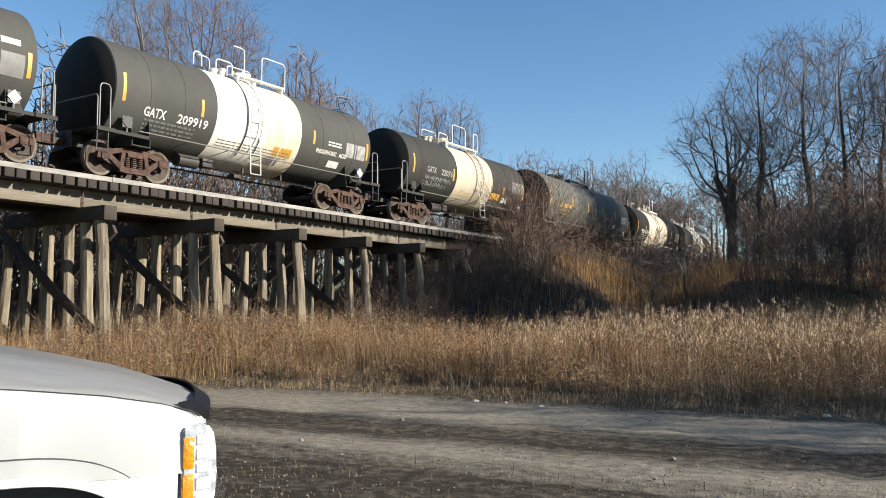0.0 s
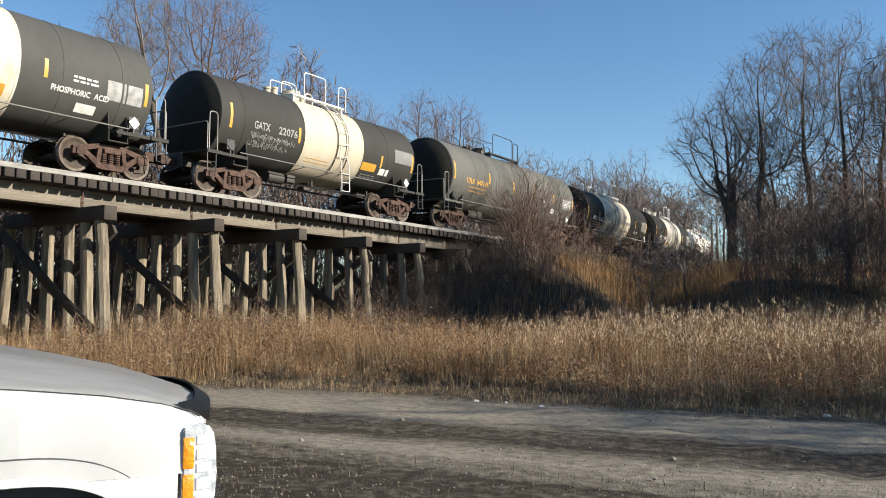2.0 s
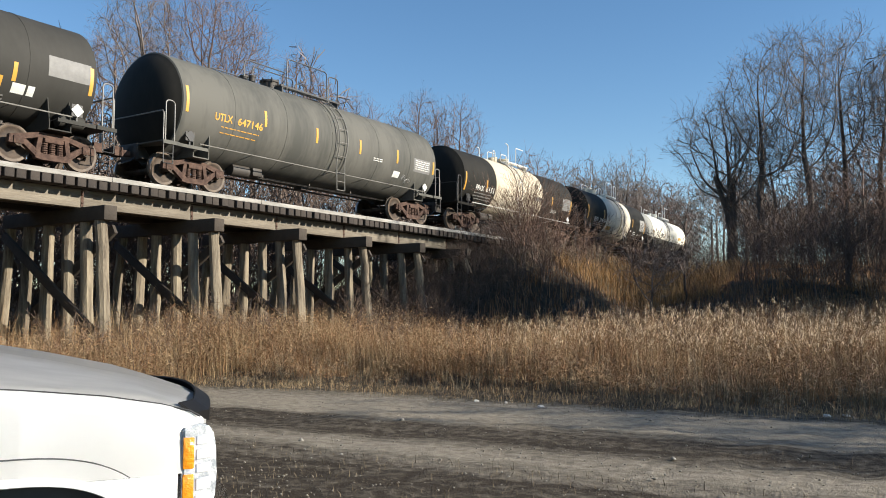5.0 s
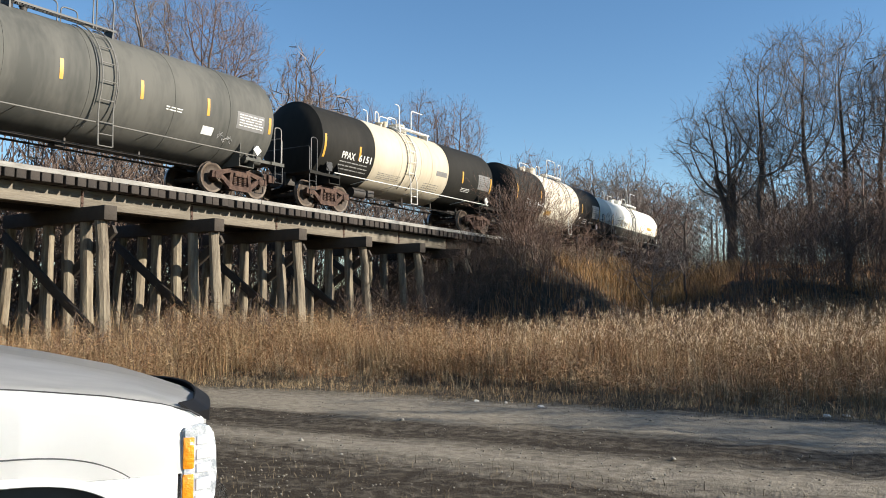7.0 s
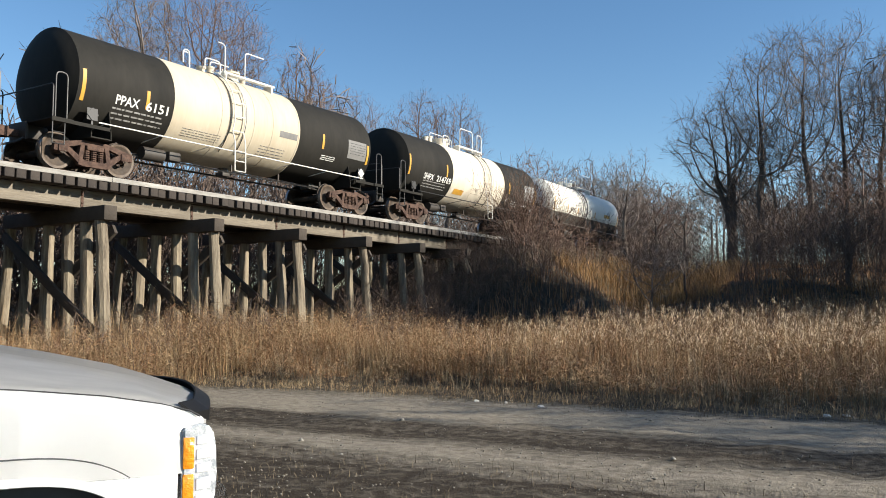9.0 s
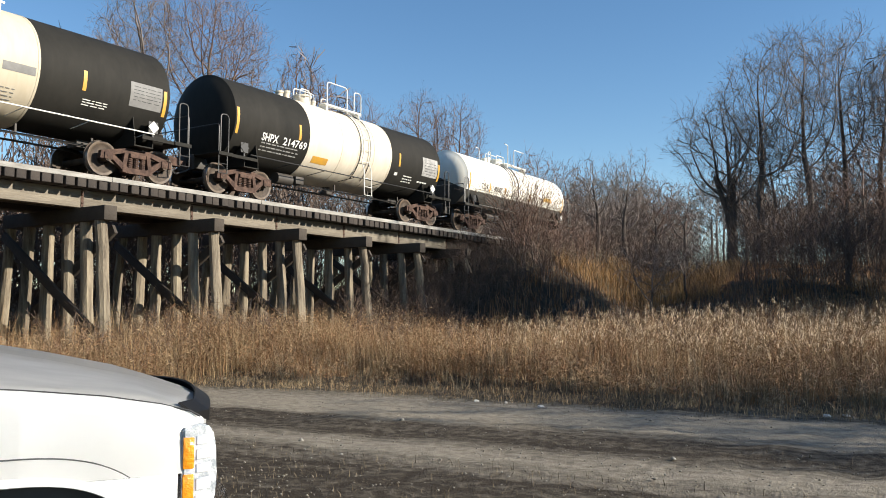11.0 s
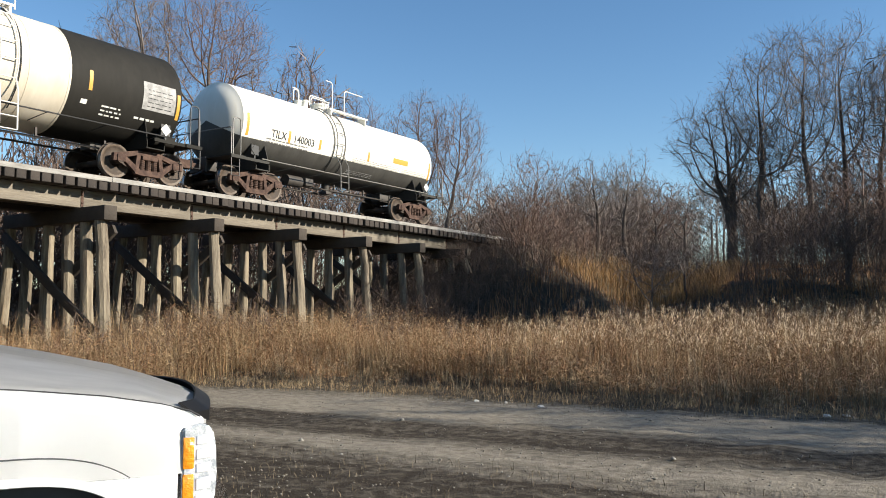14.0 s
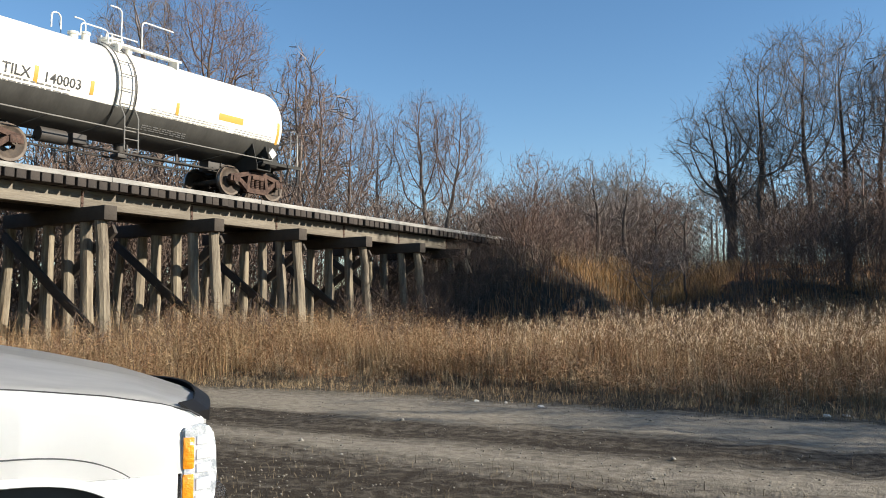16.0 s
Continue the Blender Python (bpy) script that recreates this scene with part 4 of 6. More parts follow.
def pickup():
    t = thing("pickup_truck", pose(-1.32, 4.42, 0.012, 0, 0, 27), "white pickup truck with black bug deflector, parked on dirt", "pickup truck")
    # hood, with its rounded shoulders
    bm = bmesh.new()
    st = []
    for x, zc, ze, w in ((0.02, 1.06, 1.0, 0.80), (-0.04, 1.095, 1.055, 0.835), (-0.15, 1.135, 1.085, 0.85), (-0.35, 1.19, 1.12, 0.86), (-0.7, 1.27, 1.165, 0.865), (-1.05, 1.335, 1.2, 0.865), (-1.4, 1.375, 1.225, 0.865)):
        sec = [(0, zc), (0.3, zc - 0.003), (0.45, zc + 0.002), (0.56, zc - 0.016), (w - 0.05, ze + 0.022), (w - 0.012, ze + 0.008), (w, ze - 0.012)]
        fr = -0.10 if x > -0.2 else 0.0
        st.append((x, [(y, z, fr * (y / 0.8) ** 2) for y, z in sec]))
    loft(bm, st)
    bmesh.ops.solidify(bm, geom=bm.faces[:], thickness=0.02)
    part("hood", bm, M_HOOD, t, "white hood with raised centre, greyed for the weaker light on top", 40)
    # fenders
    for sg in (-1, 1):
        bm = bmesh.new()
        st = []
        for x, ze in ((-0.1, 1.04), (-0.16, 1.075), (-0.28, 1.108), (-0.5, 1.15), (-0.8, 1.185), (-1.1, 1.212), (-1.45, 1.232)):
            k = 1.0 if x < -0.3 else 0.94 + 0.06 * (-0.1 - x) / 0.2
            st.append((x, [(sg * y * k, z) for y, z in ((0.868, ze - 0.04), (0.872, ze - 0.012), (0.89, ze - 0.008), (0.918, ze - 0.03), (0.94, ze - 0.08), (0.952, 0.93), (0.958, 0.82))]))
        loft(bm, st, False)
        bmesh.ops.solidify(bm, geom=bm.faces[:], thickness=0.012)
        # lower side with the wheel arch cut out of it
        cx, cz, ra = -0.86, 0.33, 0.54
        arch = [squircle(cx, cz, ra, ra * 0.92, a) for a in np.linspace(0.05, math.pi - 0.05, 24)]
        prism(bm, [(-0.29, 0.4)] + arch + [(-1.62, 0.4), (-1.62, 0.822), (-0.22, 0.822), (-0.22, 0.6)], sg * 0.935, sg * 0.958)
        part("fender", bm, M_TRUCKW, t, "", 30)
        bm = bmesh.new()
        pipe(bm, [(p[0], sg * 0.962, p[1]) for p in [squircle(cx, cz, ra + 0.012, ra * 0.92 + 0.012, a) for a in np.linspace(0.05, math.pi - 0.05, 40)]], 0.018)
        part("wheel_arch_lip", bm, M_TRUCKW, t)
        # thin dark pipe that stands in for the shadow along the flare's edge
        bm = bmesh.new()
        pipe(bm, [(p[0], sg * 0.953, p[1]) for p in [squircle(cx, cz, ra + 0.09, ra * 0.92 + 0.1, a) for a in np.linspace(0.6, math.pi - 0.3, 40)]], 0.0032)
        part("flare_shadow_line", bm, M_CREASE, t, "thin dark line drawn as the crease's shadow above the wheel arch")
        bm = bmesh.new()
        box(bm, (cx, sg * 0.7, 0.62), (1.1, 0.4, 0.56))
        part("wheel_well", bm, M_PLAST, t, "dark wheel well")
        # headlamp: housing, amber cells and lens
        lamp = bmesh.new()
        prism(lamp, [(-0.2, 0.64), (-0.2, 1.0), (-0.14, 1.02), (-0.1, 1.015), (-0.075, 0.99), (-0.062, 0.93), (-0.058, 0.82), (-0.065, 0.72), (-0.078, 0.64)], sg * 0.72, sg * 0.936)
        bmesh.ops.bevel(lamp, geom=[e for e in lamp.edges], offset=0.01, segments=2, affect="EDGES")
        head = part("headlamp", lamp, M_LENS, t, "clear multi-facet headlamp", 30)
        for z0, z1 in ((0.67, 0.815), (0.835, 0.965)):
            bm = bmesh.new()
            box(bm, (-0.174, sg * 0.93, (z0 + z1) / 2), (0.046, 0.02, z1 - z0), bevel=0.006)
            part("amber_marker", bm, M_AMBER, head, "amber side marker")
        for z0, z1 in ((0.68, 0.735), (0.745, 0.80), (0.815, 0.86), (0.87, 0.92), (0.93, 0.975)):
            bm = bmesh.new()
            prism(bm, [(-0.145, z0), (-0.085, z0 + 0.006), (-0.08, z1), (-0.145, z1 - 0.004)], sg * 0.93, sg * 0.941)
            bmesh.ops.bevel(bm, geom=bm.edges[:], offset=0.004, segments=1, affect="EDGES")
            part("reflector", bm, M_SATIN, head, "silver stepped reflector cell")
    for sg in (-1, 1):
        bm = bmesh.new()
        pipe(bm, [(x, sg * 0.87, z) for x, z in ((-0.12, 1.042), (-0.16, 1.066), (-0.28, 1.1), (-0.5, 1.142), (-0.8, 1.177), (-1.1, 1.204), (-1.42, 1.224))], 0.0045, 6)
        part("panel_gap", bm, M_PLAST, t, "dark gap between hood and fender")
    # bug deflector along the hood's front edge
    bm = bmesh.new()
    rows = []
    for k in range(25):
        y = -0.83 + 1.66 * k / 24
        x = 0.025 - 0.115 * (y / 0.8) ** 2 - (0.05 if abs(y) > 0.79 else 0)
        c = 0.03 * math.cos(y * 1.6)
        rows.append([bm.verts.new(p) for p in ((x - 0.02, y, 0.99 + c), (x + 0.018, y, 1.0 + c), (x + 0.018, y, 1.045 + c), (x - 0.05, y, 1.093 + c), (x - 0.056, y, 1.087 + c), (x + 0.005, y, 1.04 + c), (x + 0.005, y, 1.0 + c))])
    for a, b in zip(rows, rows[1:]):
        for j in range(7):
            bm.faces.new((a[j], a[(j + 1) % 7], b[(j + 1) % 7], b[j]))
    bm.faces.new(rows[0]), bm.faces.new(rows[-1])
    part("bug_deflector", bm, M_DEFL, t, "glossy black hood deflector")
    bm = bmesh.new()
    box(bm, (-0.08, 0, 0.84), (0.08, 1.4, 0.3), bevel=0.03)
    part("grille", bm, M_PLAST, t)
    for z in (0.76, 0.84, 0.92):
        bm = bmesh.new()
        box(bm, (-0.04, 0, z), (0.03, 1.36, 0.03), bevel=0.008)
        part("grille_bar", bm, M_CHROME, t, "chrome grille bar")
    bm = bmesh.new()
    loft(bm, [(0, [(y, z, x - 0.14 * (y / 0.95) ** 3) for y, z, x in sec]) for sec in ([(0, 0.64, 0.02), (0.5, 0.64, 0.02), (0.95, 0.64, 0.02)], [(0, 0.655, 0.1), (0.5, 0.655, 0.1), (0.95, 0.655, 0.1)], [(0, 0.54, 0.13), (0.5, 0.54, 0.13), (0.95, 0.54, 0.13)], [(0, 0.42, 0.08), (0.5, 0.42, 0.08), (0.95, 0.42, 0.08)])])
    bmesh.ops.solidify(bm, geom=bm.faces[:], thickness=0.02)
    part("front_bumper", bm, M_CHROME, t, "chrome front bumper")
    # cab, doors and bed
    bm = bmesh.new()
    loft(bm, [(-1.42, [(0, 1.26), (0.6, 1.22), (0.93, 1.15), (0.96, 0.8), (0.93, 0.42)]), (-1.75, [(0, 1.45), (0.6, 1.43), (0.86, 1.36), (0.96, 0.85), (0.93, 0.42)]), (-2.25, [(0, 1.82), (0.5, 1.81), (0.68, 1.77), (0.96, 0.9), (0.93, 0.42)]),
              (-3.0, [(0, 1.86), (0.5, 1.85), (0.68, 1.8), (0.96, 0.9), (0.93, 0.42)]), (-3.55, [(0, 1.83), (0.5, 1.82), (0.68, 1.77), (0.96, 0.9), (0.93, 0.42)]), (-3.7, [(0, 1.2), (0.6, 1.2), (0.9, 1.1), (0.96, 0.9), (0.93, 0.42)])])
    part("cab", bm, M_TRUCKW, t)
    bm = bmesh.new()
    prism(bm, [(0.62, 1.26), (-0.62, 1.26), (-0.55, 1.74), (0.55, 1.74)], 0, 0.01, "x")
    for v in bm.verts:
        v.co.x += -1.52 - (v.co.z - 1.26) * 1.35
        v.co.z += 0.03
    part("windshield", bm, M_GLASS, t)
    for sg in (-1, 1):
        bm = bmesh.new()
        prism(bm, [(-1.95, 1.14), (-2.4, 1.62), (-3.4, 1.62), (-3.5, 1.14)], 0, 0.01)
        for v in bm.verts:
            v.co.y = sg * (0.965 - (v.co.z - 0.9) * 0.32) + v.co.y
        part("side_window", bm, M_GLASS, t)
        bm = bmesh.new()
        prism(bm, [(-1.66, 0.5), (-1.66, 1.08), (-3.45, 1.08), (-3.45, 0.5)], sg * 0.955, sg * 0.972)
        door = part("door", bm, M_TRUCKW, t)
        bm = bmesh.new()
        box(bm, (-3.25, sg * 0.985, 0.98), (0.2, 0.03, 0.05), bevel=0.01)
        part("handle", bm, M_PLAST, door)
        bm = bmesh.new()
        box(bm, (-4.7, sg * 0.93, 0.82), (1.95, 0.07, 0.56), bevel=0.03)
        part("bed_side", bm, M_TRUCKW, t)
        bm = bmesh.new()
        box(bm, (-1.85, sg * 1.1, 1.18), (0.12, 0.2, 0.2), bevel=0.04)
        part("mirror", bm, M_PLAST, t)
        bm = bmesh.new()
        box(bm, (-5.66, sg * 0.86, 0.85), (0.05, 0.16, 0.4), bevel=0.02)
        part("tail_lamp", bm, mat("red_lamp_lens", (0.4, 0.01, 0.01), 0.2, coat=1.0, scale=20), t)
    bm = bmesh.new()
    box(bm, (-4.7, 0, 0.66), (1.95, 1.8, 0.06))
    box(bm, (-5.66, 0, 0.85), (0.06, 1.7, 0.5), bevel=0.02)
    part("tailgate", bm, M_TRUCKW, t)
    bm = bmesh.new()
    box(bm, (-3.0, 0, 0.5), (5.0, 1.5, 0.24))
    part("chassis", bm, M_PLAST, t)
    for x in (-0.86, -4.65):
        for sg in (-1, 1):
            bm = bmesh.new()
            prof = [(0.2, 0.13), (0.37, 0.13), (0.385, 0.1), (0.385, -0.1), (0.37, -0.13), (0.2, -0.13)]
            rg = [[bm.verts.new((x + r * math.cos(a), sg * 0.82 + o, 0.385 + r * math.sin(a))) for a in np.linspace(0, 2 * math.pi, 33)[:-1]] for r, o in prof]
            for a, b in zip(rg, rg[1:]):
                for j in range(32):
                    bm.faces.new((a[j], a[(j + 1) % 32], b[(j + 1) % 32], b[j]))
            wheel = part("wheel", bm, M_TYRE, t, "black rubber tyre")
            bm = bmesh.new()
            rod(bm, (x, sg * 0.8, 0.385), (x, sg * 0.925, 0.385), 0.21, seg=24)
            rod(bm, (x, sg * 0.92, 0.385), (x, sg * 0.95, 0.385), 0.07, seg=16)
            part("rim", bm, M_CHROME, wheel)
    return t


pickup()

# ---- bare trees and brush ----
def ramify(rng, p, d, length, r, depth, out, wob=0.13, lift=0.05, side=0.5, wide=1.0):
    """A limb that wanders, throws side shoots and forks again and again until it is a twig; rows of two ends and two radii."""
    n = 3 if depth > 4 else 2
    for i in range(n):
        d = (d + Vector((rng.gauss(0, wob), rng.gauss(0, wob), rng.gauss(0, wob * 0.7) + lift))).normalized()
        q = p + d * (length / n) * rng.uniform(0.8, 1.2)
        r1 = max(r * (1 - 0.22 / n), 0.003)
        out.append((*p, *q, r, r1))
        p, r = q, r1
        if depth > 0 and i < n - 1 and rng.random() < side:
            e = (d + turned(rng, d) * rng.uniform(0.7, 1.3) * wide).normalized()
            k = min(depth - 1, 4 if depth > 4 else depth - 1)
            ramify(rng, p.copy(), e, length * rng.uniform(0.5, 0.75), max(r * rng.uniform(0.3, 0.45), 0.004), k, out, wob, lift, side, wide)
    if depth <= 0:
        return
    ax = turned(rng, d)
    for k in range(2 if rng.random() < 0.75 else 3):
        t, g = ((rng.uniform(0.12, 0.35), rng.uniform(0.74, 0.84)), (-rng.uniform(0.4, 0.85), rng.uniform(0.52, 0.68)), (rng.uniform(0.4, 0.8), rng.uniform(0.4, 0.55)))[k]
        e = (d + ax * t * wide + (turned(rng, d) * 0.2 if k < 2 else turned(rng, d) * 0.7)).normalized()
        ramify(rng, p.copy(), e, length * (0.88 if k == 0 else 0.8) * rng.uniform(0.8, 1.12), max(r * g, 0.004), depth - 1, out, wob, lift, side, wide)


def turned(rng, d):
    """A direction square to d."""
    return Matrix.Rotation(rng.uniform(0, 2 * math.pi), 3, d) @ d.orthogonal().normalized()


def bare(rng, h, hw, clear, r, tips=600, lean=0.0, gap=0.34, twigs=3, droop=0.0, long=0.5):
    """A bare tree of height h: limbs that grow towards free room in an uneven crown 2 hw wide, which begins at the share clear of the height."""
    rs = np.random.RandomState(rng.randrange(10 ** 6))
    zc, c = h * (0.56 + 0.44 * clear), h * 0.44 * (1 - clear)
    lobes = rs.randn(6, 3)
    lobes /= np.linalg.norm(lobes, axis=1, keepdims=True)
    A = rs.randn(tips * 2, 3)
    A /= np.linalg.norm(A, axis=1, keepdims=True)
    rim = 0.78 + 0.3 * np.max(A @ lobes.T, 1) ** 2
    A = (A * (rim * rs.rand(len(A)) ** 0.42)[:, None])[:tips]
    A = A * [hw, hw, c * 1.0] + [lean * h * 0.7, 0, zc]
    low = A[:, 2] < zc
    A[low, :2] = A[low, :2] * (0.55 + 0.45 * np.clip((A[low, 2] - h * clear) / (zc - h * clear), 0, 1))[:, None]
    n0 = max(4, int(h * clear / gap))
    P = [Vector((lean * h * 0.7 * 0.6 * i / n0 * clear + 0.04 * math.sin(i * 1.3), 0.04 * math.cos(i * 1.7), -0.3 + (h * clear + 0.3) * i / n0)) for i in range(n0 + 1)]
    P, parent = np.array(P), list(range(-1, n0))
    near = np.linalg.norm(A[:, None] - P[None], axis=2)
    who, dist = near.argmin(1), near.min(1)
    shoots = np.zeros(6000, int)
    for _ in range(110):
        ok = shoots[who] < 3
        A, who, dist = A[ok], who[ok], dist[ok]
        if not len(A):
            break
        used = np.unique(who)
        shoots[used] += 1
        new_p = []
        for i in used:
            d = A[who == i] - P[i]
            d = (d / (np.linalg.norm(d, axis=1, keepdims=True) + 1e-6)).sum(0)
            if parent[i] >= 0:                       # a limb keeps some of its own heading
                g = P[i] - P[parent[i]]
                d = d / (np.linalg.norm(d) + 1e-6) + 0.8 * g / (np.linalg.norm(g) + 1e-6)
            d = d + rs.randn(3) * 0.11 + [0, 0, 0.08 - droop]
            new_p.append(P[i] + d / np.linalg.norm(d) * gap)
            parent.append(int(i))
        new_p = np.array(new_p)
        dn = np.linalg.norm(A[:, None] - new_p[None], axis=2)
        k = dn.argmin(1)
        m = dn[np.arange(len(A)), k]
        who, dist = np.where(m < dist, k + len(P), who), np.minimum(m, dist)
        P = np.concatenate([P, new_p])
        if len(P) > 4500:
            break
        keep = dist > gap * 1.15
        A, who, dist = A[keep], who[keep], dist[keep]
    parent = np.array(parent)
    w, kids = np.zeros(len(P)), np.bincount(parent[1:], minlength=len(P))
    for i in range(len(P) - 1, 0, -1):
        w[i] = w[i] if kids[i] else 1.0
        w[parent[i]] += w[i]
    rad = 0.005 + (r - 0.005) * (w / w[0]) ** 0.6
    rad[:n0] *= 1 + 0.35 * (1 - np.arange(n0) / n0) ** 2
    i = np.arange(1, len(P))
    rows = [np.column_stack([P[parent[i]], P[i], rad[np.where(kids[parent[i]] > 1, i, parent[i])], rad[i]])]
    # fine twigs on all thin shoots, each with a side shoot
    thin = i[(w[i] < 5) & (i > n0)]
    j = np.repeat(thin, twigs)
    g = P[j] - P[parent[j]]
    g /= np.linalg.norm(g, axis=1, keepdims=True) + 1e-6
    a = P[parent[j]] + (P[j] - P[parent[j]]) * rs.rand(len(j), 1)
    for k in range(3):
        e = g * (0.9 if k < 2 else 0.5) + rs.randn(len(j), 3) * (0.5 if k == 0 else 0.25 if k == 1 else 0.6) + [0, 0, 0.15 - droop]
        e /= np.linalg.norm(e, axis=1, keepdims=True)
        b = a + e * (long * rs.uniform(0.35, 0.8, (len(j), 1)))
        rows.append(np.column_stack([a, b, np.full(len(j), 0.0045), np.full(len(j), 0.0025)]))
        a, g = (b, e) if k == 0 else ((a + b) / 2, e)
    return np.concatenate(rows)


def bush(rng, h, stems, depth=4, r=0.02, spread=0.35, wide=0.8):
    """A bare shrub: many stems from one foot, forking into twigs."""
    out = []
    for _ in range(stems):
        a, k = rng.uniform(0, 6.28), rng.uniform(0.1, 1) * spread
        e = Vector((math.cos(a) * k, math.sin(a) * k, 1)).normalized()
        ramify(rng, Vector((e.x * 0.3, e.y * 0.3, -0.1)), e, h * 0.3 * rng.uniform(0.7, 1.1), r * rng.uniform(0.7, 1.2), depth, out, 0.12, 0.06, 0.36, wide)
    s = np.array(out)
    s[:, [2, 5]] *= h / np.percentile(s[:, 5], 99.5)
    return s


def tubes(segs, thick=0.05, twig=0.0, ribbon=0.0):
    """Points and triangles of the limbs: six-sided where thick, three-sided where thin."""
    V, F, base = [], [], 0
    thin = segs[:, 6] < ribbon
    for k, sel in ((6, segs[:, 6] >= thick), (3, (segs[:, 6] < thick) & ~thin), (2, thin)):
        s = segs[sel]
        if not len(s):
            continue
        a, b = s[:, 0:3], s[:, 3:6]
        d = b - a
        d /= np.linalg.norm(d, axis=1, keepdims=True) + 1e-9
        ref = np.where(np.abs(d[:, 2:3]) < 0.9, [[0, 0, 1.0]], [[1.0, 0, 0]])
        if k == 2:
            ref = np.random.RandomState(4).randn(len(s), 3)
        u = np.cross(d, ref)
        u /= np.linalg.norm(u, axis=1, keepdims=True) + 1e-9
        w = np.cross(d, u)
        t = np.arange(k) * 2 * np.pi / k
        ring = u[:, None] * np.cos(t)[None, :, None] + w[:, None] * np.sin(t)[None, :, None]
        ra, rb = np.maximum(s[:, 6], twig), np.maximum(s[:, 7], twig * 0.6)
        v = np.concatenate([a[:, None] + ring * ra[:, None, None], b[:, None] + ring * rb[:, None, None]], 1)
        i = np.arange(len(s))[:, None] * 2 * k + base
        j, j2 = np.arange(k), (np.arange(k) + 1) % k
        f = np.stack([i + j, i + j2, i + j2 + k, i + j + k], -1).reshape(-1, 4)
        f = f[::2] if k == 2 else f
        V.append(v.reshape(-1, 3)), F.append(f)
        base += len(s) * 2 * k
    return np.concatenate(V), np.concatenate(F)


def tree(x, y, segs, label, bark, twigs, name="bare_tree", thick=0.06, twig=0.009, group="bare trees", ribbon=0.0):
    t = thing(name, Matrix.Translation((x, y, float(ground_z(x, y)))), label, "tree" if "tree" in name else "shrub", group)
    big = segs[:, 6] >= thick
    for nm, sel, m in (("trunk", big, bark), ("crown", ~big, twigs)):
        if sel.any():
            o = new(nm, mesh_np(nm, *tubes(segs[sel], 0.04, twig, ribbon), m))
            o.parent = t
    return t


def spot(px, dist):
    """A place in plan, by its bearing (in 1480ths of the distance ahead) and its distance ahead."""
    return (px - 784) / 1484 * dist, dist


rngT = random.Random(11)
# bearing, distance, height of the top over the road, half width of the crown, clear share of the trunk, radius, lean, fullness, dark bark
for px, dist, top, hw, clear, r, lean, full, dark in (
        (290, 47, 21.5, 2.6, 0.5, 0.2, -0.12, 2, True), (365, 50, 21.6, 4.5, 0.52, 0.24, 0.0, 4, False), (200, 55, 22.0, 3.0, 0.4, 0.2, -0.02, 2, False),
        (520, 54, 19.4, 1.6, 0.35, 0.17, 0.0, 2, False), (556, 50, 16.4, 1.7, 0.3, 0.16, 0.02, 2, False), (440, 52, 18.0, 1.3, 0.35, 0.13, 0.0, 1, True), (402, 53, 19.2, 1.3, 0.4, 0.14, 0.02, 1, False),
        (612, 56, 16.2, 2.4, 0.3, 0.16, 0.03, 3, False), (662, 62, 16.4, 2.2, 0.3, 0.18, 0.02, 2, False),
        (760, 60, 17.0, 2.7, 0.4, 0.2, -0.06, 3, False), (780, 60, 16.5, 2.7, 0.38, 0.2, 0.11, 3, False),
        (850, 75, 14.2, 3.2, 0.3, 0.18, 0.0, 3, False), (945, 70, 14.9, 2.9, 0.3, 0.18, 0.0, 3, False), (1012, 84, 16.0, 3.2, 0.3, 0.2, 0.0, 3, False),
        (1062, 72, 15.2, 2.6, 0.3, 0.2, -0.03, 3, True), (1108, 73, 15.4, 2.6, 0.3, 0.2, 0.04, 3, True), (1165, 82, 14.6, 3.0, 0.3, 0.18, 0.0, 3, False), (1215, 84, 14.4, 3.0, 0.3, 0.18, 0.0, 3, False),
        (1300, 50, 14.4, 3.6, 0.3, 0.3, -0.03, 4, True), (1352, 47, 16.9, 2.9, 0.26, 0.19, 0.03, 2, True), (1443, 46, 17.4, 2.8, 0.3, 0.17, -0.03, 2, True), (1505, 48, 18.3, 2.9, 0.3, 0.17, 0.0, 2, True),
        (1568, 48, 17.2, 2.9, 0.3, 0.17, 0.02, 2, True), (1645, 46, 17.2, 2.8, 0.3, 0.24, 0.0, 3, True),
        (1505, 31, 5.5, 1.6, 0.3, 0.09, 0.0, 4, False)):
    x, y = spot(px, dist)
    h = top - float(ground_z(x, y))
    big = h > 6 and not 820 < px < 1250
    segs = bare(rngT, h, hw, clear, r, 260 * full if big else 350, lean, 0.4 if h > 6 else 0.15, 6 if big else 3, 0.0, 0.8 if h > 6 else 0.25)
    if px == 1300:                                   # a limb that has broken off short
        segs = np.concatenate([segs, [(0, 0, h * 0.28, -0.5, 0, h * 0.42, 0.2, 0.16), (-0.5, 0, h * 0.42, -0.95, 0.1, h * 0.56, 0.16, 0.13), (0.05, 0, h * 0.28, 0.1, 0, h * 0.55, 0.24, 0.15)]])
    tree(x, y, segs, "bare dark-barked tree with fine winter twigs" if dark else "bare grey-brown tree with fine winter twigs", M_BARKD if dark else M_BARK, M_TWIGG if dark else M_TWIG, twig=0.0045 if dist < 65 else 0.007, ribbon=0.011)
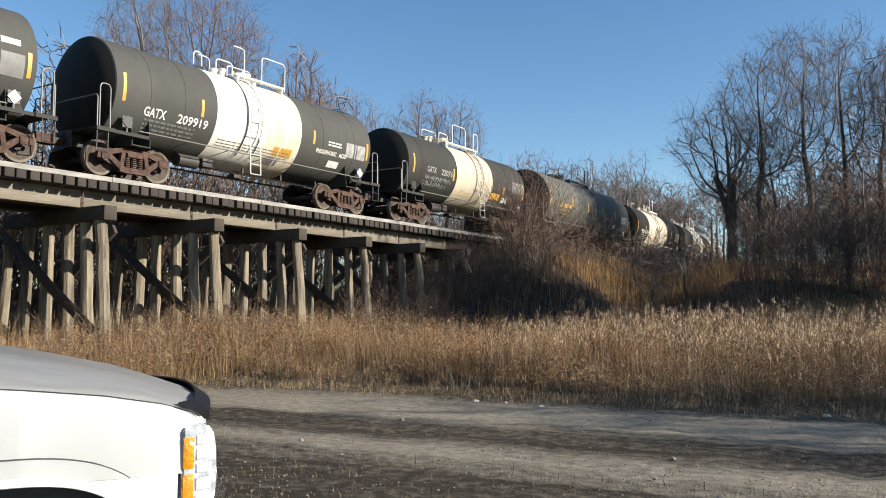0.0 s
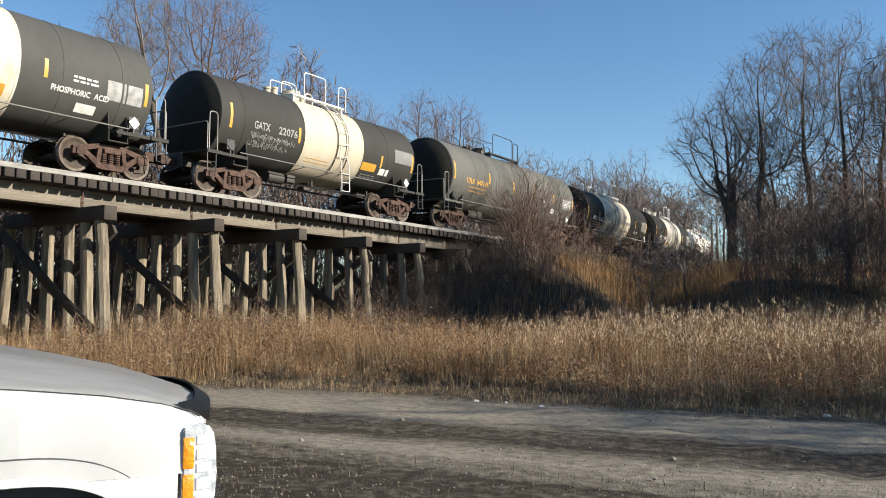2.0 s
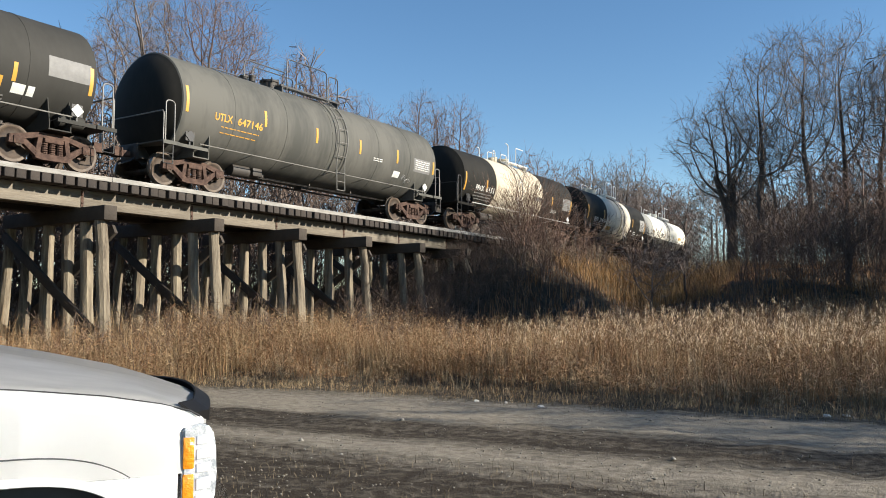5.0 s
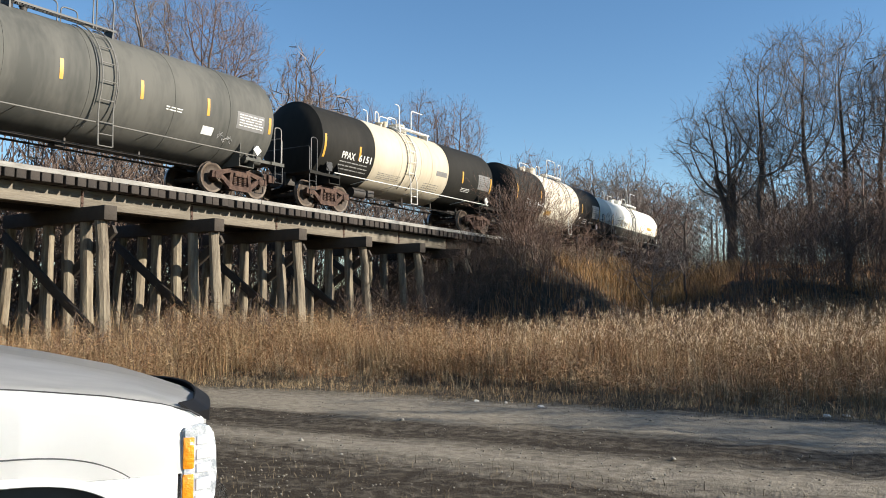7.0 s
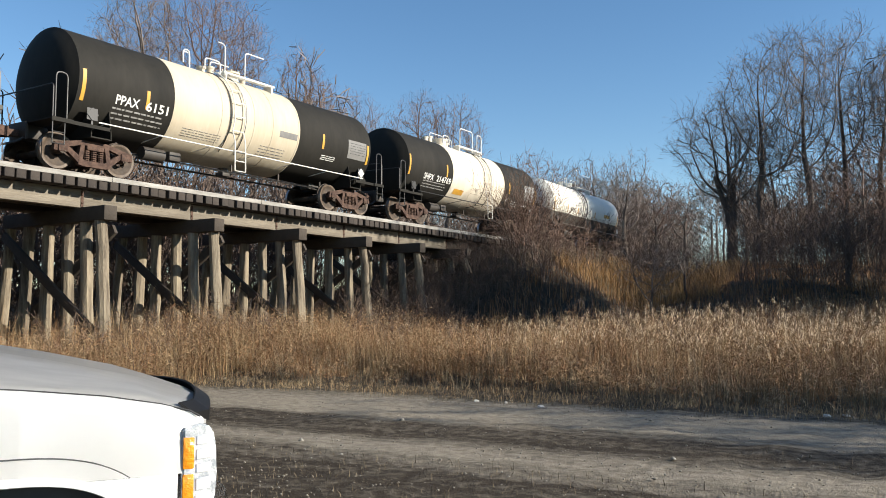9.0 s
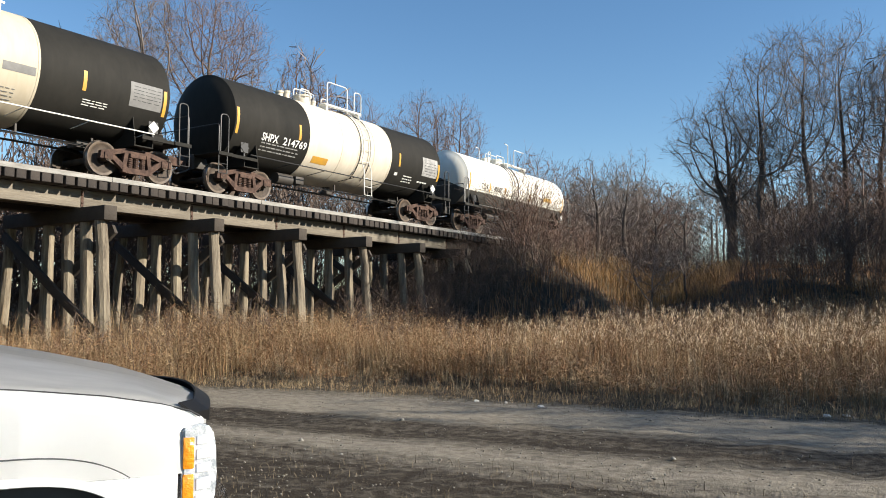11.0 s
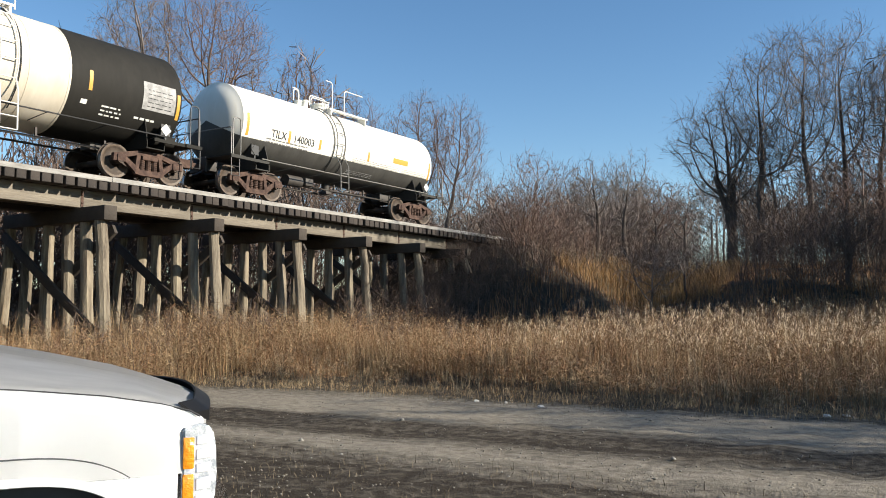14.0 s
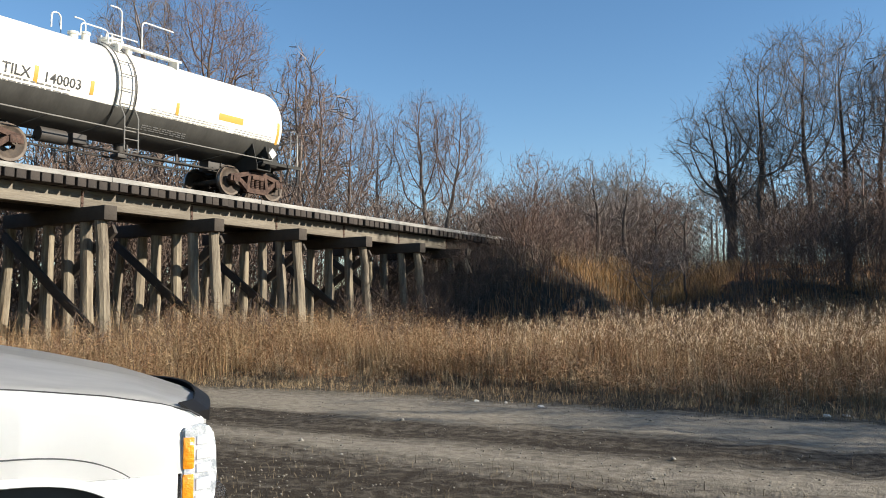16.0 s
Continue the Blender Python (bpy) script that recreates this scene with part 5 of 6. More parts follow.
for px, dist, top, hw in ((1470, 40, 8.6, 1.6), (1540, 39, 10.0, 1.8), (1585, 40, 9.4, 1.7), (1425, 44, 7.6, 1.5)):
    x, y = spot(px, dist)
    tree(x, y, bare(rngT, top - float(ground_z(x, y)), hw, 0.1, 0.07, 240, 0.0, 0.3, 3, 0.0, 0.5), "brown many-stemmed young bare tree in a thicket", M_BARK, M_TWIG, "bare_sapling_tree", 0.04, 0.006, "young trees of the thicket", 0.011)
# bare trees beyond the view on the sun's side, whose shade falls across the road
for x, y, h in ((20, 6, 8), (25, 4, 10), (31, 3, 11), (36, 7, 12), (42, 4, 14), (27, 16, 11), (46, 13, 15), (35, 20, 13), (56, 8, 16), (50, 22, 15)):
    tree(x, y, bare(rngT, h, h * 0.25, 0.25, 0.2, 300, 0.0, 0.4, 2, 0.0, 0.7), "bare roadside tree with fine winter twigs", M_BARKD, M_TWIGG, twig=0.014, ribbon=0.02)


def scatter(name, variants, places, material, label, category, twig):
    """Many plants joined in one mesh."""
    V, F, base = [], [], 0
    rs = np.random.RandomState(len(places))
    pre = [tubes(s, 0.05, twig, 0.04) for s in variants]
    for x, y, k in places:
        v, f = pre[rs.randint(len(pre))]
        a = rs.rand() * 6.283
        c, s = math.cos(a), math.sin(a)
        w = np.stack([v[:, 0] * c - v[:, 1] * s, v[:, 0] * s + v[:, 1] * c, v[:, 2]], 1) * k * np.array([1, 1, rs.uniform(0.85, 1.2)])
        V.append(w + [x, y, float(ground_z(x, y))]), F.append(f + base)
        base += len(v)
    o = new(name, mesh_np(name, np.concatenate(V), np.concatenate(F), material))
    return tagged(o, label, category, kind="stuff")


def off_line(x, y, clear):
    """Moves a plant that would stand on or close before the line to the far side of it."""
    qx, qy = x - C0.x, y - C0.y
    s, l = qx * D.x + qy * D.y, qx * N.x + qy * N.y
    l += (min(max(s, CURVE_S), 200) - CURVE_S) ** 2 / (2 * CURVE_R)
    if 40 < s < 150 and -5 < l < clear:
        p = on_track(s, -7 - (l + 5) * 0.8)
        return p.x, p.y
    return x, y


rngW = random.Random(21)
woods = [bare(rngW, 10, 2.4, 0.2, 0.11, 170, 0.0, 0.5, 2, 0.0, 0.8) for i in range(5)]
places = []
for i in range(40):
    px, dist = rngW.uniform(-120, 780), rngW.uniform(66, 120)
    x, y = off_line(*spot(px, dist), 20)
    places.append((x, y, rngW.uniform(0.75, 1.15) * (dist / 85) ** 0.5))
for i in range(160):                                 # the wood beyond the curve of the line
    px, dist = rngW.uniform(760, 1330), rngW.uniform(76, 125)
    x, y = off_line(*spot(px, dist), 20)
    places.append((x, y, (1.2 + rngW.uniform(0.06, 0.115) * math.hypot(x, y)) / 10))
for i in range(25):
    x, y = spot(rngW.uniform(1250, 1720), rngW.uniform(60, 90))
    places.append((x, y, rngW.uniform(0.8, 1.1)))
for i in range(80):
    s, l = rngW.uniform(2, 70), rngW.uniform(-9, -45)
    p = on_track(s, l)
    places.append((p.x, p.y, rngW.uniform(0.55, 0.95)))
for i in range(5):                                   # thicker stands at both sides
    x, y = spot(rngW.uniform(1345, 1660), rngW.uniform(44, 54))
    places.append((x, y, rngW.uniform(0.8, 1.45)))
for i in range(12):
    x, y = spot(rngW.uniform(90, 640), rngW.uniform(50, 62))
    places.append((x, y, rngW.uniform(1.1, 1.6)))
scatter("far_woods", woods, places, M_TWIGG, "bare grey-brown winter woods behind the railway", "woods", 0.022)
places = []
for i in range(30):                                  # a wood beyond the view on the sun's side, which shades the hillside
    y = rngW.uniform(15, 48)
    places.append((0.56 * y + rngW.uniform(9, 40), y, rngW.uniform(0.8, 1.3)))
for i in range(15):
    places.append((rngW.uniform(17, 42), rngW.uniform(5, 13), rngW.uniform(0.7, 1.1)))
for i in range(34):                                  # a tall stand beyond the view, which shades the hollow under the bank
    places.append((rngW.uniform(19.5, 27), rngW.uniform(24, 29.0), rngW.uniform(0.95, 1.3)))
scatter("roadside_woods", woods, places, M_TWIGG, "bare grey-brown winter woods beside the road", "woods", 0.02)
shrubs = [bush(rngW, 3.2, 3, 4, 0.02, 0.5, 1.15) for i in range(6)]
places = []
for i in range(9):                                   # close round the end of the trestle
    p = on_track(rngW.uniform(45, 49), rngW.uniform(3.2, 5.5))
    places.append((p.x, p.y, rngW.uniform(0.3, 0.6)))
for i in range(50):                                  # on the bank beside the line
    s, l = rngW.uniform(46, 108), rngW.uniform(4.5, 12)
    p = on_track(s, l)
    places.append((p.x, p.y, rngW.uniform(0.5, 0.85)))
for i in range(150):                                 # on the hillside
    x, y = spot(*(lambda q: (q, rngW.uniform(27, 50)))(rngW.uniform(1200, 1640)))
    places.append((x, y, rngW.uniform(0.2, 0.4) if x < 0.36 * y else rngW.uniform(0.5, 1.0)))
for i in range(80):                                 # behind the trestle
    p = on_track(rngW.uniform(5, 50), rngW.uniform(-5, -20))
    places.append((p.x, p.y, rngW.uniform(0.8, 1.9)))
for i in range(80):
    p = on_track(rngW.uniform(3, 47), rngW.uniform(-4.6, -12))
    places.append((p.x, p.y, rngW.uniform(1.6, 2.3)))
for i in range(95):
    p = on_track(rngW.uniform(-4, 46), rngW.uniform(-8, -19))
    places.append((p.x, p.y, rngW.uniform(2.2, 3.0)))
for i in range(80):                                  # under the end of the trestle
    p = on_track(rngW.uniform(36, 46.5), rngW.uniform(-3, 5.5))
    places.append((p.x, p.y, rngW.uniform(0.3, 0.62)))
for i in range(36):                                  # a thicket beyond the view beside the road
    places.append((rngW.uniform(13, 17.5), rngW.uniform(4, 12), rngW.uniform(0.8, 1.2)))
for i in range(115):                                 # undergrowth of the far wood
    px, dist = rngW.uniform(840, 1680), rngW.uniform(56, 82)
    x, y = off_line(*spot(px, dist), 30) if px < 1290 else spot(px, 44 + (dist - 56) * 0.7)
    places.append((x, y, rngW.uniform(1.3, 2.3)))
for i in range(100):                                 # a thicket behind the line beyond the trestle
    p = on_track(rngW.uniform(48, 125), rngW.uniform(-6, -26))
    places.append((p.x, p.y, rngW.uniform(1.5, 2.5)))
for i in range(60):                                  # in the hollow at the foot of the bank
    p = on_track(rngW.uniform(35, 45), rngW.uniform(-2, 4.5))
    places.append((p.x, p.y, rngW.uniform(0.3, 0.6)))
for i in range(60):                                  # a hedge of brush before the curve of the line
    p = on_track(rngW.uniform(51, 104), rngW.uniform(3.6, 6.5))
    places.append((p.x, p.y, rngW.uniform(0.5, 0.85)))
for i in range(24):                                  # behind the old tree on the hill
    x, y = off_line(*spot(rngW.uniform(1150, 1330), rngW.uniform(85, 110)), 30)
    places.append((x, y, rngW.uniform(1.5, 2.2)))
for i in range(42):                                  # small bushes among the grass before the trestle
    p = on_track(rngW.uniform(18, 36), rngW.uniform(1.5, 6.5))
    places.append((p.x, p.y, rngW.uniform(0.3, 0.6)))
for i in range(26):
    x, y = spot(rngW.uniform(700, 1560), rngW.uniform(17, 21))
    places.append((x, y, rngW.uniform(0.28, 0.48)))
scatter("brush", shrubs, places, M_BRUSH, "tangled reddish-brown bare brush on the bank", "brush", 0.008)
for px, dist, h in ((925, 34.5, 4.9), (948, 35.5, 4.6), (912, 36.0, 3.6), (985, 38, 3.4), (1040, 40, 2.8), (962, 33.5, 3.2)):
    x, y = spot(px, dist)
    tree(x, y, bush(rngT, h * 0.92, 7, 5, 0.035, 0.3), "reddish-brown bare shrub with many upright stems", M_BARK, M_TWIG, "bare_shrub", 0.03, 0.005, "bare shrubs on the bank", 0.011)
for px, dist, h in ((1150, 27.5, 3.6), (1215, 34, 2.4)):
    x, y = spot(px, dist)
    tree(x, y, bare(rngT, h, 1.2, 0.3, 0.05, 160, 0.0, 0.18, 2, 0.0, 0.3), "thin dark bare sapling in dry grass", M_BARKD, M_TWIGG, "bare_sapling_tree", 0.03, 0.005, "bare saplings", 0.011)

# ---- dry grass ----
def blades(name, xy, height, width, rs, material, label, bend=0.5, segs=4):
    """Bent tapering blades joined in one mesh."""
    k = len(xy)
    z = ground_z(xy[:, 0], xy[:, 1])
    a = rs.rand(k) * 2 * np.pi
    b = a + rs.randn(k) * 0.5 + np.pi / 2
    ux, uy = np.cos(a), np.sin(a)
    bx, by = np.cos(b), np.sin(b)
    lean = rs.randn(k) * 0.32
    bd = np.abs(rs.randn(k)) * bend * 2.4
    V = []
    cx, cy, cz = xy[:, 0].copy(), xy[:, 1].copy(), z - 0.03
    for i in range(segs + 1):
        t = i / segs
        w = width * (1 - t * 0.8) / 2
        V.append(np.stack([cx - ux * w, cy - uy * w, cz], 1)), V.append(np.stack([cx + ux * w, cy + uy * w, cz], 1))
        tilt = lean + bd * ((i + 0.7) / segs) ** 2
        st = height / segs
        cx, cy, cz = cx + bx * st * np.sin(tilt), cy + by * st * np.sin(tilt), cz + st * np.cos(tilt)
    V = np.stack(V, 1).reshape(-1, 3)
    base = np.arange(k)[:, None] * 2 * (segs + 1)
    F = np.concatenate([base + np.array([[2 * i, 2 * i + 1, 2 * i + 3, 2 * i + 2]]) for i in range(segs)])
    o = new(name, mesh_np(name, V, F, material))
    tips = V.reshape(k, -1, 3)[:, -1]
    return tagged(o, label, "grass", kind="stuff"), tips


def sprigs(name, xy, height, per, rs, material, label, leaf=0.11):
    """Dead stems with short leaves that stand off and droop, joined in one mesh."""
    o, tips = blades(name, xy, height, rs.uniform(0.004, 0.008, len(xy)), rs, material, label, 0.16, 2)
    z = ground_z(xy[:, 0], xy[:, 1])
    j = np.repeat(np.arange(len(xy)), per)
    t = rs.uniform(0.25, 1.0, len(j)) ** 0.7
    root = np.column_stack([xy, z])[j] * (1 - t)[:, None] + tips[j] * t[:, None]
    a, ln, up = rs.rand(len(j)) * 6.283, rs.uniform(0.4, 1.3, len(j)) * leaf, rs.uniform(-0.1, 0.9, len(j))
    out = np.column_stack([np.cos(a), np.sin(a), np.zeros(len(j))])
    sd = np.column_stack([-np.sin(a), np.cos(a), rs.randn(len(j)) * 0.5]) * rs.uniform(0.003, 0.008, (len(j), 1))
    mid = root + (out * 0.5 + [0, 0, 1] * up[:, None] * 0.6) * ln[:, None]
    end = root + (out * 1.0 + [0, 0, 1] * (up - 0.35)[:, None] * 0.7) * ln[:, None]
    V = np.stack([root, mid + sd, end, mid - sd], 1).reshape(-1, 3)
    q = new(name, mesh_np(name, V, np.arange(len(V)).reshape(-1, 4), material))
    return tagged(q, label + " with curled leaves", "weeds", kind="stuff")


def clump_noise(xy, f, seed=0.0):
    return 0.5 + 0.25 * (np.sin(xy[:, 0] * f + seed) * np.cos(xy[:, 1] * f * 1.3 + seed * 2) + np.sin(xy[:, 0] * f * 2.3 + xy[:, 1] * f * 1.7 + seed * 3))


def field(k, rs, dmin, dmax, over=60):
    """Places in the stretch of ground that the camera looks over, beyond the road."""
    d = np.sqrt(rs.rand(k) * (dmax ** 2 - dmin ** 2) + dmin ** 2)
    px = rs.uniform(-over, 1568 + over, k)
    xy = np.stack([(px - 784) / 1484 * d, d], 1)
    v = (xy[:, 0] - EDGE.x) * RV.x + (xy[:, 1] - EDGE.y) * RV.y
    return xy, v


def track_of(xy):
    qx, qy = xy[:, 0] - C0.x, xy[:, 1] - C0.y
    s, l = qx * D.x + qy * D.y, qx * N.x + qy * N.y
    return s, l + np.where(s > CURVE_S, (np.clip(s, CURVE_S, 200) - CURVE_S) ** 2 / (2 * CURVE_R), 0)


def tufts(k, per, rs, dmin, dmax, size):
    """Places gathered in tufts, with a number for each tuft."""
    c, _ = field(k, rs, dmin, dmax)
    i = rs.randint(0, k, k * per)
    xy = c[i] + rs.randn(k * per, 2) * size * rs.uniform(0.4, 1.3, k)[i][:, None]
    v = (xy[:, 0] - EDGE.x) * RV.x + (xy[:, 1] - EDGE.y) * RV.y
    return xy, v, i


rs = np.random.RandomState(7)
K = 6200
xy, v, tuft = tufts(K, 30, rs, 9.5, 27, 0.15)
th, tb, tl = (0.3 + 0.95 * rs.rand(K) ** 0.7)[tuft], rs.rand(K)[tuft], rs.rand(K)[tuft]
n1, n2 = clump_noise(xy, 0.9), clump_noise(xy, 2.7, 1.0)
right = step(-2, 5, xy[:, 0])
tall = (0.16 + step(0.2, 4.2, v + (n2 - 0.5) * 2.2) * (1.3 + 0.12 * right)) * (0.26 + 1.08 * n1) * (0.8 + 0.4 * clump_noise(xy, 0.37, 9.0)) * th * rs.uniform(0.55, 1.15, len(xy))
s_, l_ = track_of(xy)
keep = (v > 0.05 + 0.4 * n2) & (l_ > -1) & ~((s_ > 31) & (l_ < 7.5 + 1.2 * n1))
tall = np.minimum(tall, rs.uniform(0.9, 1.5, len(xy)) * (0.55 + 0.62 * clump_noise(xy, 1.4, 3.0)))
brown = tb < 0.3 + 0.42 * clump_noise(xy, 0.6, 4.0) * (0.4 + right)
# short dull weeds in front, spread wider rightwards to imitate the shade there
dull = (v < 0.9 + 1.3 * n2 + 1.0 * right) & (rs.rand(len(xy)) < 0.8)
thin = rs.rand(len(xy)) < 0.72
fallen = (tl < 0.1) & keep & ~dull
keep &= ~fallen & thin
a_, b_, c_ = keep & ~brown & ~dull, keep & brown & ~dull, keep & dull
blades("dry_grass", xy[a_], tall[a_], rs.uniform(0.005, 0.01, a_.sum()), rs, M_GRASS, "tall dry straw-coloured grass beside the road", 0.62, 3)
blades("dead_weeds", xy[b_], tall[b_] * 1.04, rs.uniform(0.005, 0.01, b_.sum()), rs, M_GRASSB, "brown dead weeds among the dry grass", 0.5, 2)
blades("short_weeds", xy[c_], tall[c_] * 0.75, rs.uniform(0.005, 0.01, c_.sum()), rs, M_DULL, "dull grey-brown short weeds along the road's far side, darkened for the shade there", 0.7, 3)
blades("bent_grass", xy[fallen], tall[fallen] * 1.1, rs.uniform(0.005, 0.01, fallen.sum()), rs, M_PLUME, "pale bent grass blades lying over the tufts", 0.9, 4)
for nm, m, k, lo, txt in (("leafy_weeds", M_GRASSB, 9000, 0.5, "reddish-brown dead weed stems"), ("straw_weeds", M_GRASS, 7000, 0.5, "straw-coloured dead weed stems"), ("verge_weeds", M_DULL, 3500, 0.2, "dull dead weed stems near the road")):
    xy, v = field(k * 2, rs, 10.5, 26)
    s_, l_ = track_of(xy)
    near = nm == "verge_weeds"
    ok = ((v > 0.2) & (v < 2.6) if near else v > 1.2) & (l_ > -1) & ~((s_ > 31) & (l_ < 7.5)) & (rs.rand(len(xy)) < (1.3 * clump_noise(xy, 0.8, lo * 9 + k)) ** 2)
    xy, v = xy[ok][:k], v[ok][:k]
    sprigs(nm, xy, (0.18 + step(0.2, 4.2, v) * 1.2) * rs.uniform(0.5, 1.1, len(xy)) * (0.6 + 0.55 * clump_noise(xy, 0.9)), 11, rs, m, txt)
xy, v = field(90000, rs, 24, 62)
s_, l_ = track_of(xy)
n1, n2 = clump_noise(xy, 0.6, 2.0), clump_noise(xy, 1.9, 3.0)
keep = (np.abs(l_) > 2.4) & ((s_ > 46) | (l_ > 4.5)) & (rs.rand(len(xy)) < 0.3 + 0.8 * n2) & (l_ > -8)
patch_ = step(45, 48, s_) * step(60, 54, s_) * step(11, 8, l_)
tall = rs.uniform(0.3, 0.7, len(xy)) * (0.6 + 0.6 * n1) * (1 + 0.6 * patch_)
brown = rs.rand(len(xy)) < 0.88 - 0.7 * patch_
blades("bank_grass", xy[keep & ~brown], tall[keep & ~brown], rs.uniform(0.018, 0.035, (keep & ~brown).sum()), rs, M_DULL, "dry dull-brown grass on the railway bank", 0.4, 3)
blades("bank_weeds", xy[keep & brown], tall[keep & brown], rs.uniform(0.018, 0.035, (keep & brown).sum()), rs, M_GRASSB, "dead brown weeds on the railway bank", 0.4, 2)
# brown stalks and rank grass round the feet of the piles
k = 9000
ss, ll = rs.uniform(14, 36, k), rs.uniform(-3.5, 5.0, k)
xy = np.stack([C0.x + D.x * ss + N.x * ll, C0.y + D.y * ss + N.y * ll], 1)
blades("dead_stalks", xy, rs.uniform(0.5, 1.5, k) * (0.55 + 0.6 * clump_noise(xy, 1.3, 6.0)), rs.uniform(0.008, 0.016, k), rs, M_GRASSB, "brown dead stalks round the trestle piles", 0.25, 2)
k = 8000
ss, ll = rs.uniform(14, 34, k), rs.uniform(0.5, 6.0, k)
xy = np.stack([C0.x + D.x * ss + N.x * ll, C0.y + D.y * ss + N.y * ll], 1)
blades("rank_grass", xy, rs.uniform(0.6, 1.9, k) * (0.4 + 0.9 * clump_noise(xy, 0.8, 7.0)), rs.uniform(0.006, 0.013, k), rs, M_GRASS, "rank dry grass in front of the trestle", 0.95, 4)
# dark weeds over the lit soil, their colour standing in for the slope's shade
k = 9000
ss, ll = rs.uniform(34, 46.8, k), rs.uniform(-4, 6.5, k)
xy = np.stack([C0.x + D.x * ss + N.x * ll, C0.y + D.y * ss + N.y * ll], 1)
blades("shaded_weeds", xy, rs.uniform(0.2, 0.6, k), rs.uniform(0.014, 0.028, k), rs, M_BRUSH, "dead weeds on the slope under the trestle, coloured dark for its shade", 0.5, 2)
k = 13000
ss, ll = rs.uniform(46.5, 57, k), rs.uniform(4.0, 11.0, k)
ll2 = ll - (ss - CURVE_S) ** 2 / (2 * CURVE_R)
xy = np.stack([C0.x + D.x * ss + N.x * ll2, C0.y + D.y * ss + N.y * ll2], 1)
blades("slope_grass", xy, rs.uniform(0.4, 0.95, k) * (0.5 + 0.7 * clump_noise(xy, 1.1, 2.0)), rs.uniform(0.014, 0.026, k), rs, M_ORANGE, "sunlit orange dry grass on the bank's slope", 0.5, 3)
for nm, m, k, txt in (("leafy_stalks", M_GRASSB, 5500, "reddish-brown dead stalks before the trestle"), ("straw_stalks", M_GRASS, 5000, "pale dead stalks before the trestle")):
    ss, ll = rs.uniform(14, 37, k), rs.uniform(0.8, 6.5, k)
    xy = np.stack([C0.x + D.x * ss + N.x * ll, C0.y + D.y * ss + N.y * ll], 1)
    sprigs(nm, xy, rs.uniform(0.5, 1.5, k) * (0.5 + 0.75 * clump_noise(xy, 0.9, 5.0 + k)), 9, rs, m, txt, 0.13)
# nodding seed heads at the tops of the tallest stems
xy, v = field(8500, rs, 11, 22)
keep = (v > 2.2 + 2.2 * rs.rand(len(xy))) & (rs.rand(len(xy)) < 0.03 + 0.97 * step(-1, 5, xy[:, 0]))
xy = xy[keep]
stem, tips = blades("reed_stems", xy, rs.uniform(0.85, 1.5, len(xy)) * (0.75 + 0.25 * step(-2, 5, xy[:, 0])) * (0.68 + 0.45 * clump_noise(xy, 0.9)), np.full(len(xy), 0.008), rs, M_GRASS, "thin dry reed stems standing above the grass", 0.22, 3)
heads, lead = np.repeat(tips, 6, 0), np.repeat(rs.rand(len(tips)) * 6.283, 6)
k = len(heads)
a = lead + rs.randn(k) * 0.6
ln, w = rs.uniform(0.04, 0.16, k), rs.uniform(0.003, 0.006, k)
heads = heads - np.array([0, 0, 1.0]) * rs.uniform(0, 0.1, (k, 1))
dx, dy, up = np.cos(a), np.sin(a), rs.uniform(0.1, 0.9, k)
side_ = np.stack([-dy * w, dx * w, np.zeros(k)], 1)
mid_, end_ = heads + np.stack([dx * ln * 0.5, dy * ln * 0.5, up * ln], 1), heads + np.stack([dx * ln * 1.1, dy * ln * 1.1, (up - 0.45) * ln], 1)
V = np.stack([heads - side_ * 0.3, heads + side_ * 0.3, mid_ + side_, mid_ - side_, end_], 1).reshape(-1, 3)
base = np.arange(k)[:, None] * 5
F = np.concatenate([base + np.array([[0, 1, 2]]), base + np.array([[0, 2, 3]]), base + np.array([[3, 2, 4]])])
tagged(new("seed_heads", mesh_np("seed_heads", V, F, M_PLUME)), "pale nodding reed seed heads catching the sun", "reeds", kind="stuff")
# loose stones on the road
k = 5200
d_ = rs.uniform(6.5, 17.5, k)
xy = np.stack([(rs.uniform(-60, 1640, k) - 784) / 1484 * d_, d_], 1)
v = (xy[:, 0] - EDGE.x) * RV.x + (xy[:, 1] - EDGE.y) * RV.y
xy = xy[(v < 0.5) & (rs.rand(k) < np.where(np.abs(v + 0.3) < 0.6, 1.0, 0.45))]
k = len(xy)
c = np.stack([xy[:, 0], xy[:, 1], ground_z(xy[:, 0], xy[:, 1]) + 0.004], 1)
oct_ = np.array([[1, 0, 0], [-1, 0, 0], [0, 1, 0], [0, -1, 0], [0, 0, 0.8], [0, 0, -0.6]], float)
sz = np.where(rs.rand(k) < 0.004, rs.uniform(0.025, 0.045, k), rs.uniform(0.005, 0.016, k))
V = (c[:, None] + oct_[None] * rs.uniform(0.6, 1.3, (k, 6, 1)) * sz[:, None, None]).reshape(-1, 3)
tri = np.array([[0, 2, 4], [2, 1, 4], [1, 3, 4], [3, 0, 4], [2, 0, 5], [1, 2, 5], [3, 1, 5], [0, 3, 5]])
F = (np.arange(k)[:, None, None] * 6 + tri[None]).reshape(-1, 3)
tagged(new("gravel_stones", mesh_np("gravel_stones", V, F, mat("grey_stone", (0.13, 0.117, 0.096), 0.9, col2=(0.3, 0.275, 0.23), scale=5, island=0.7))), "loose grey stones scattered on the gravel road", "gravel", kind="stuff")
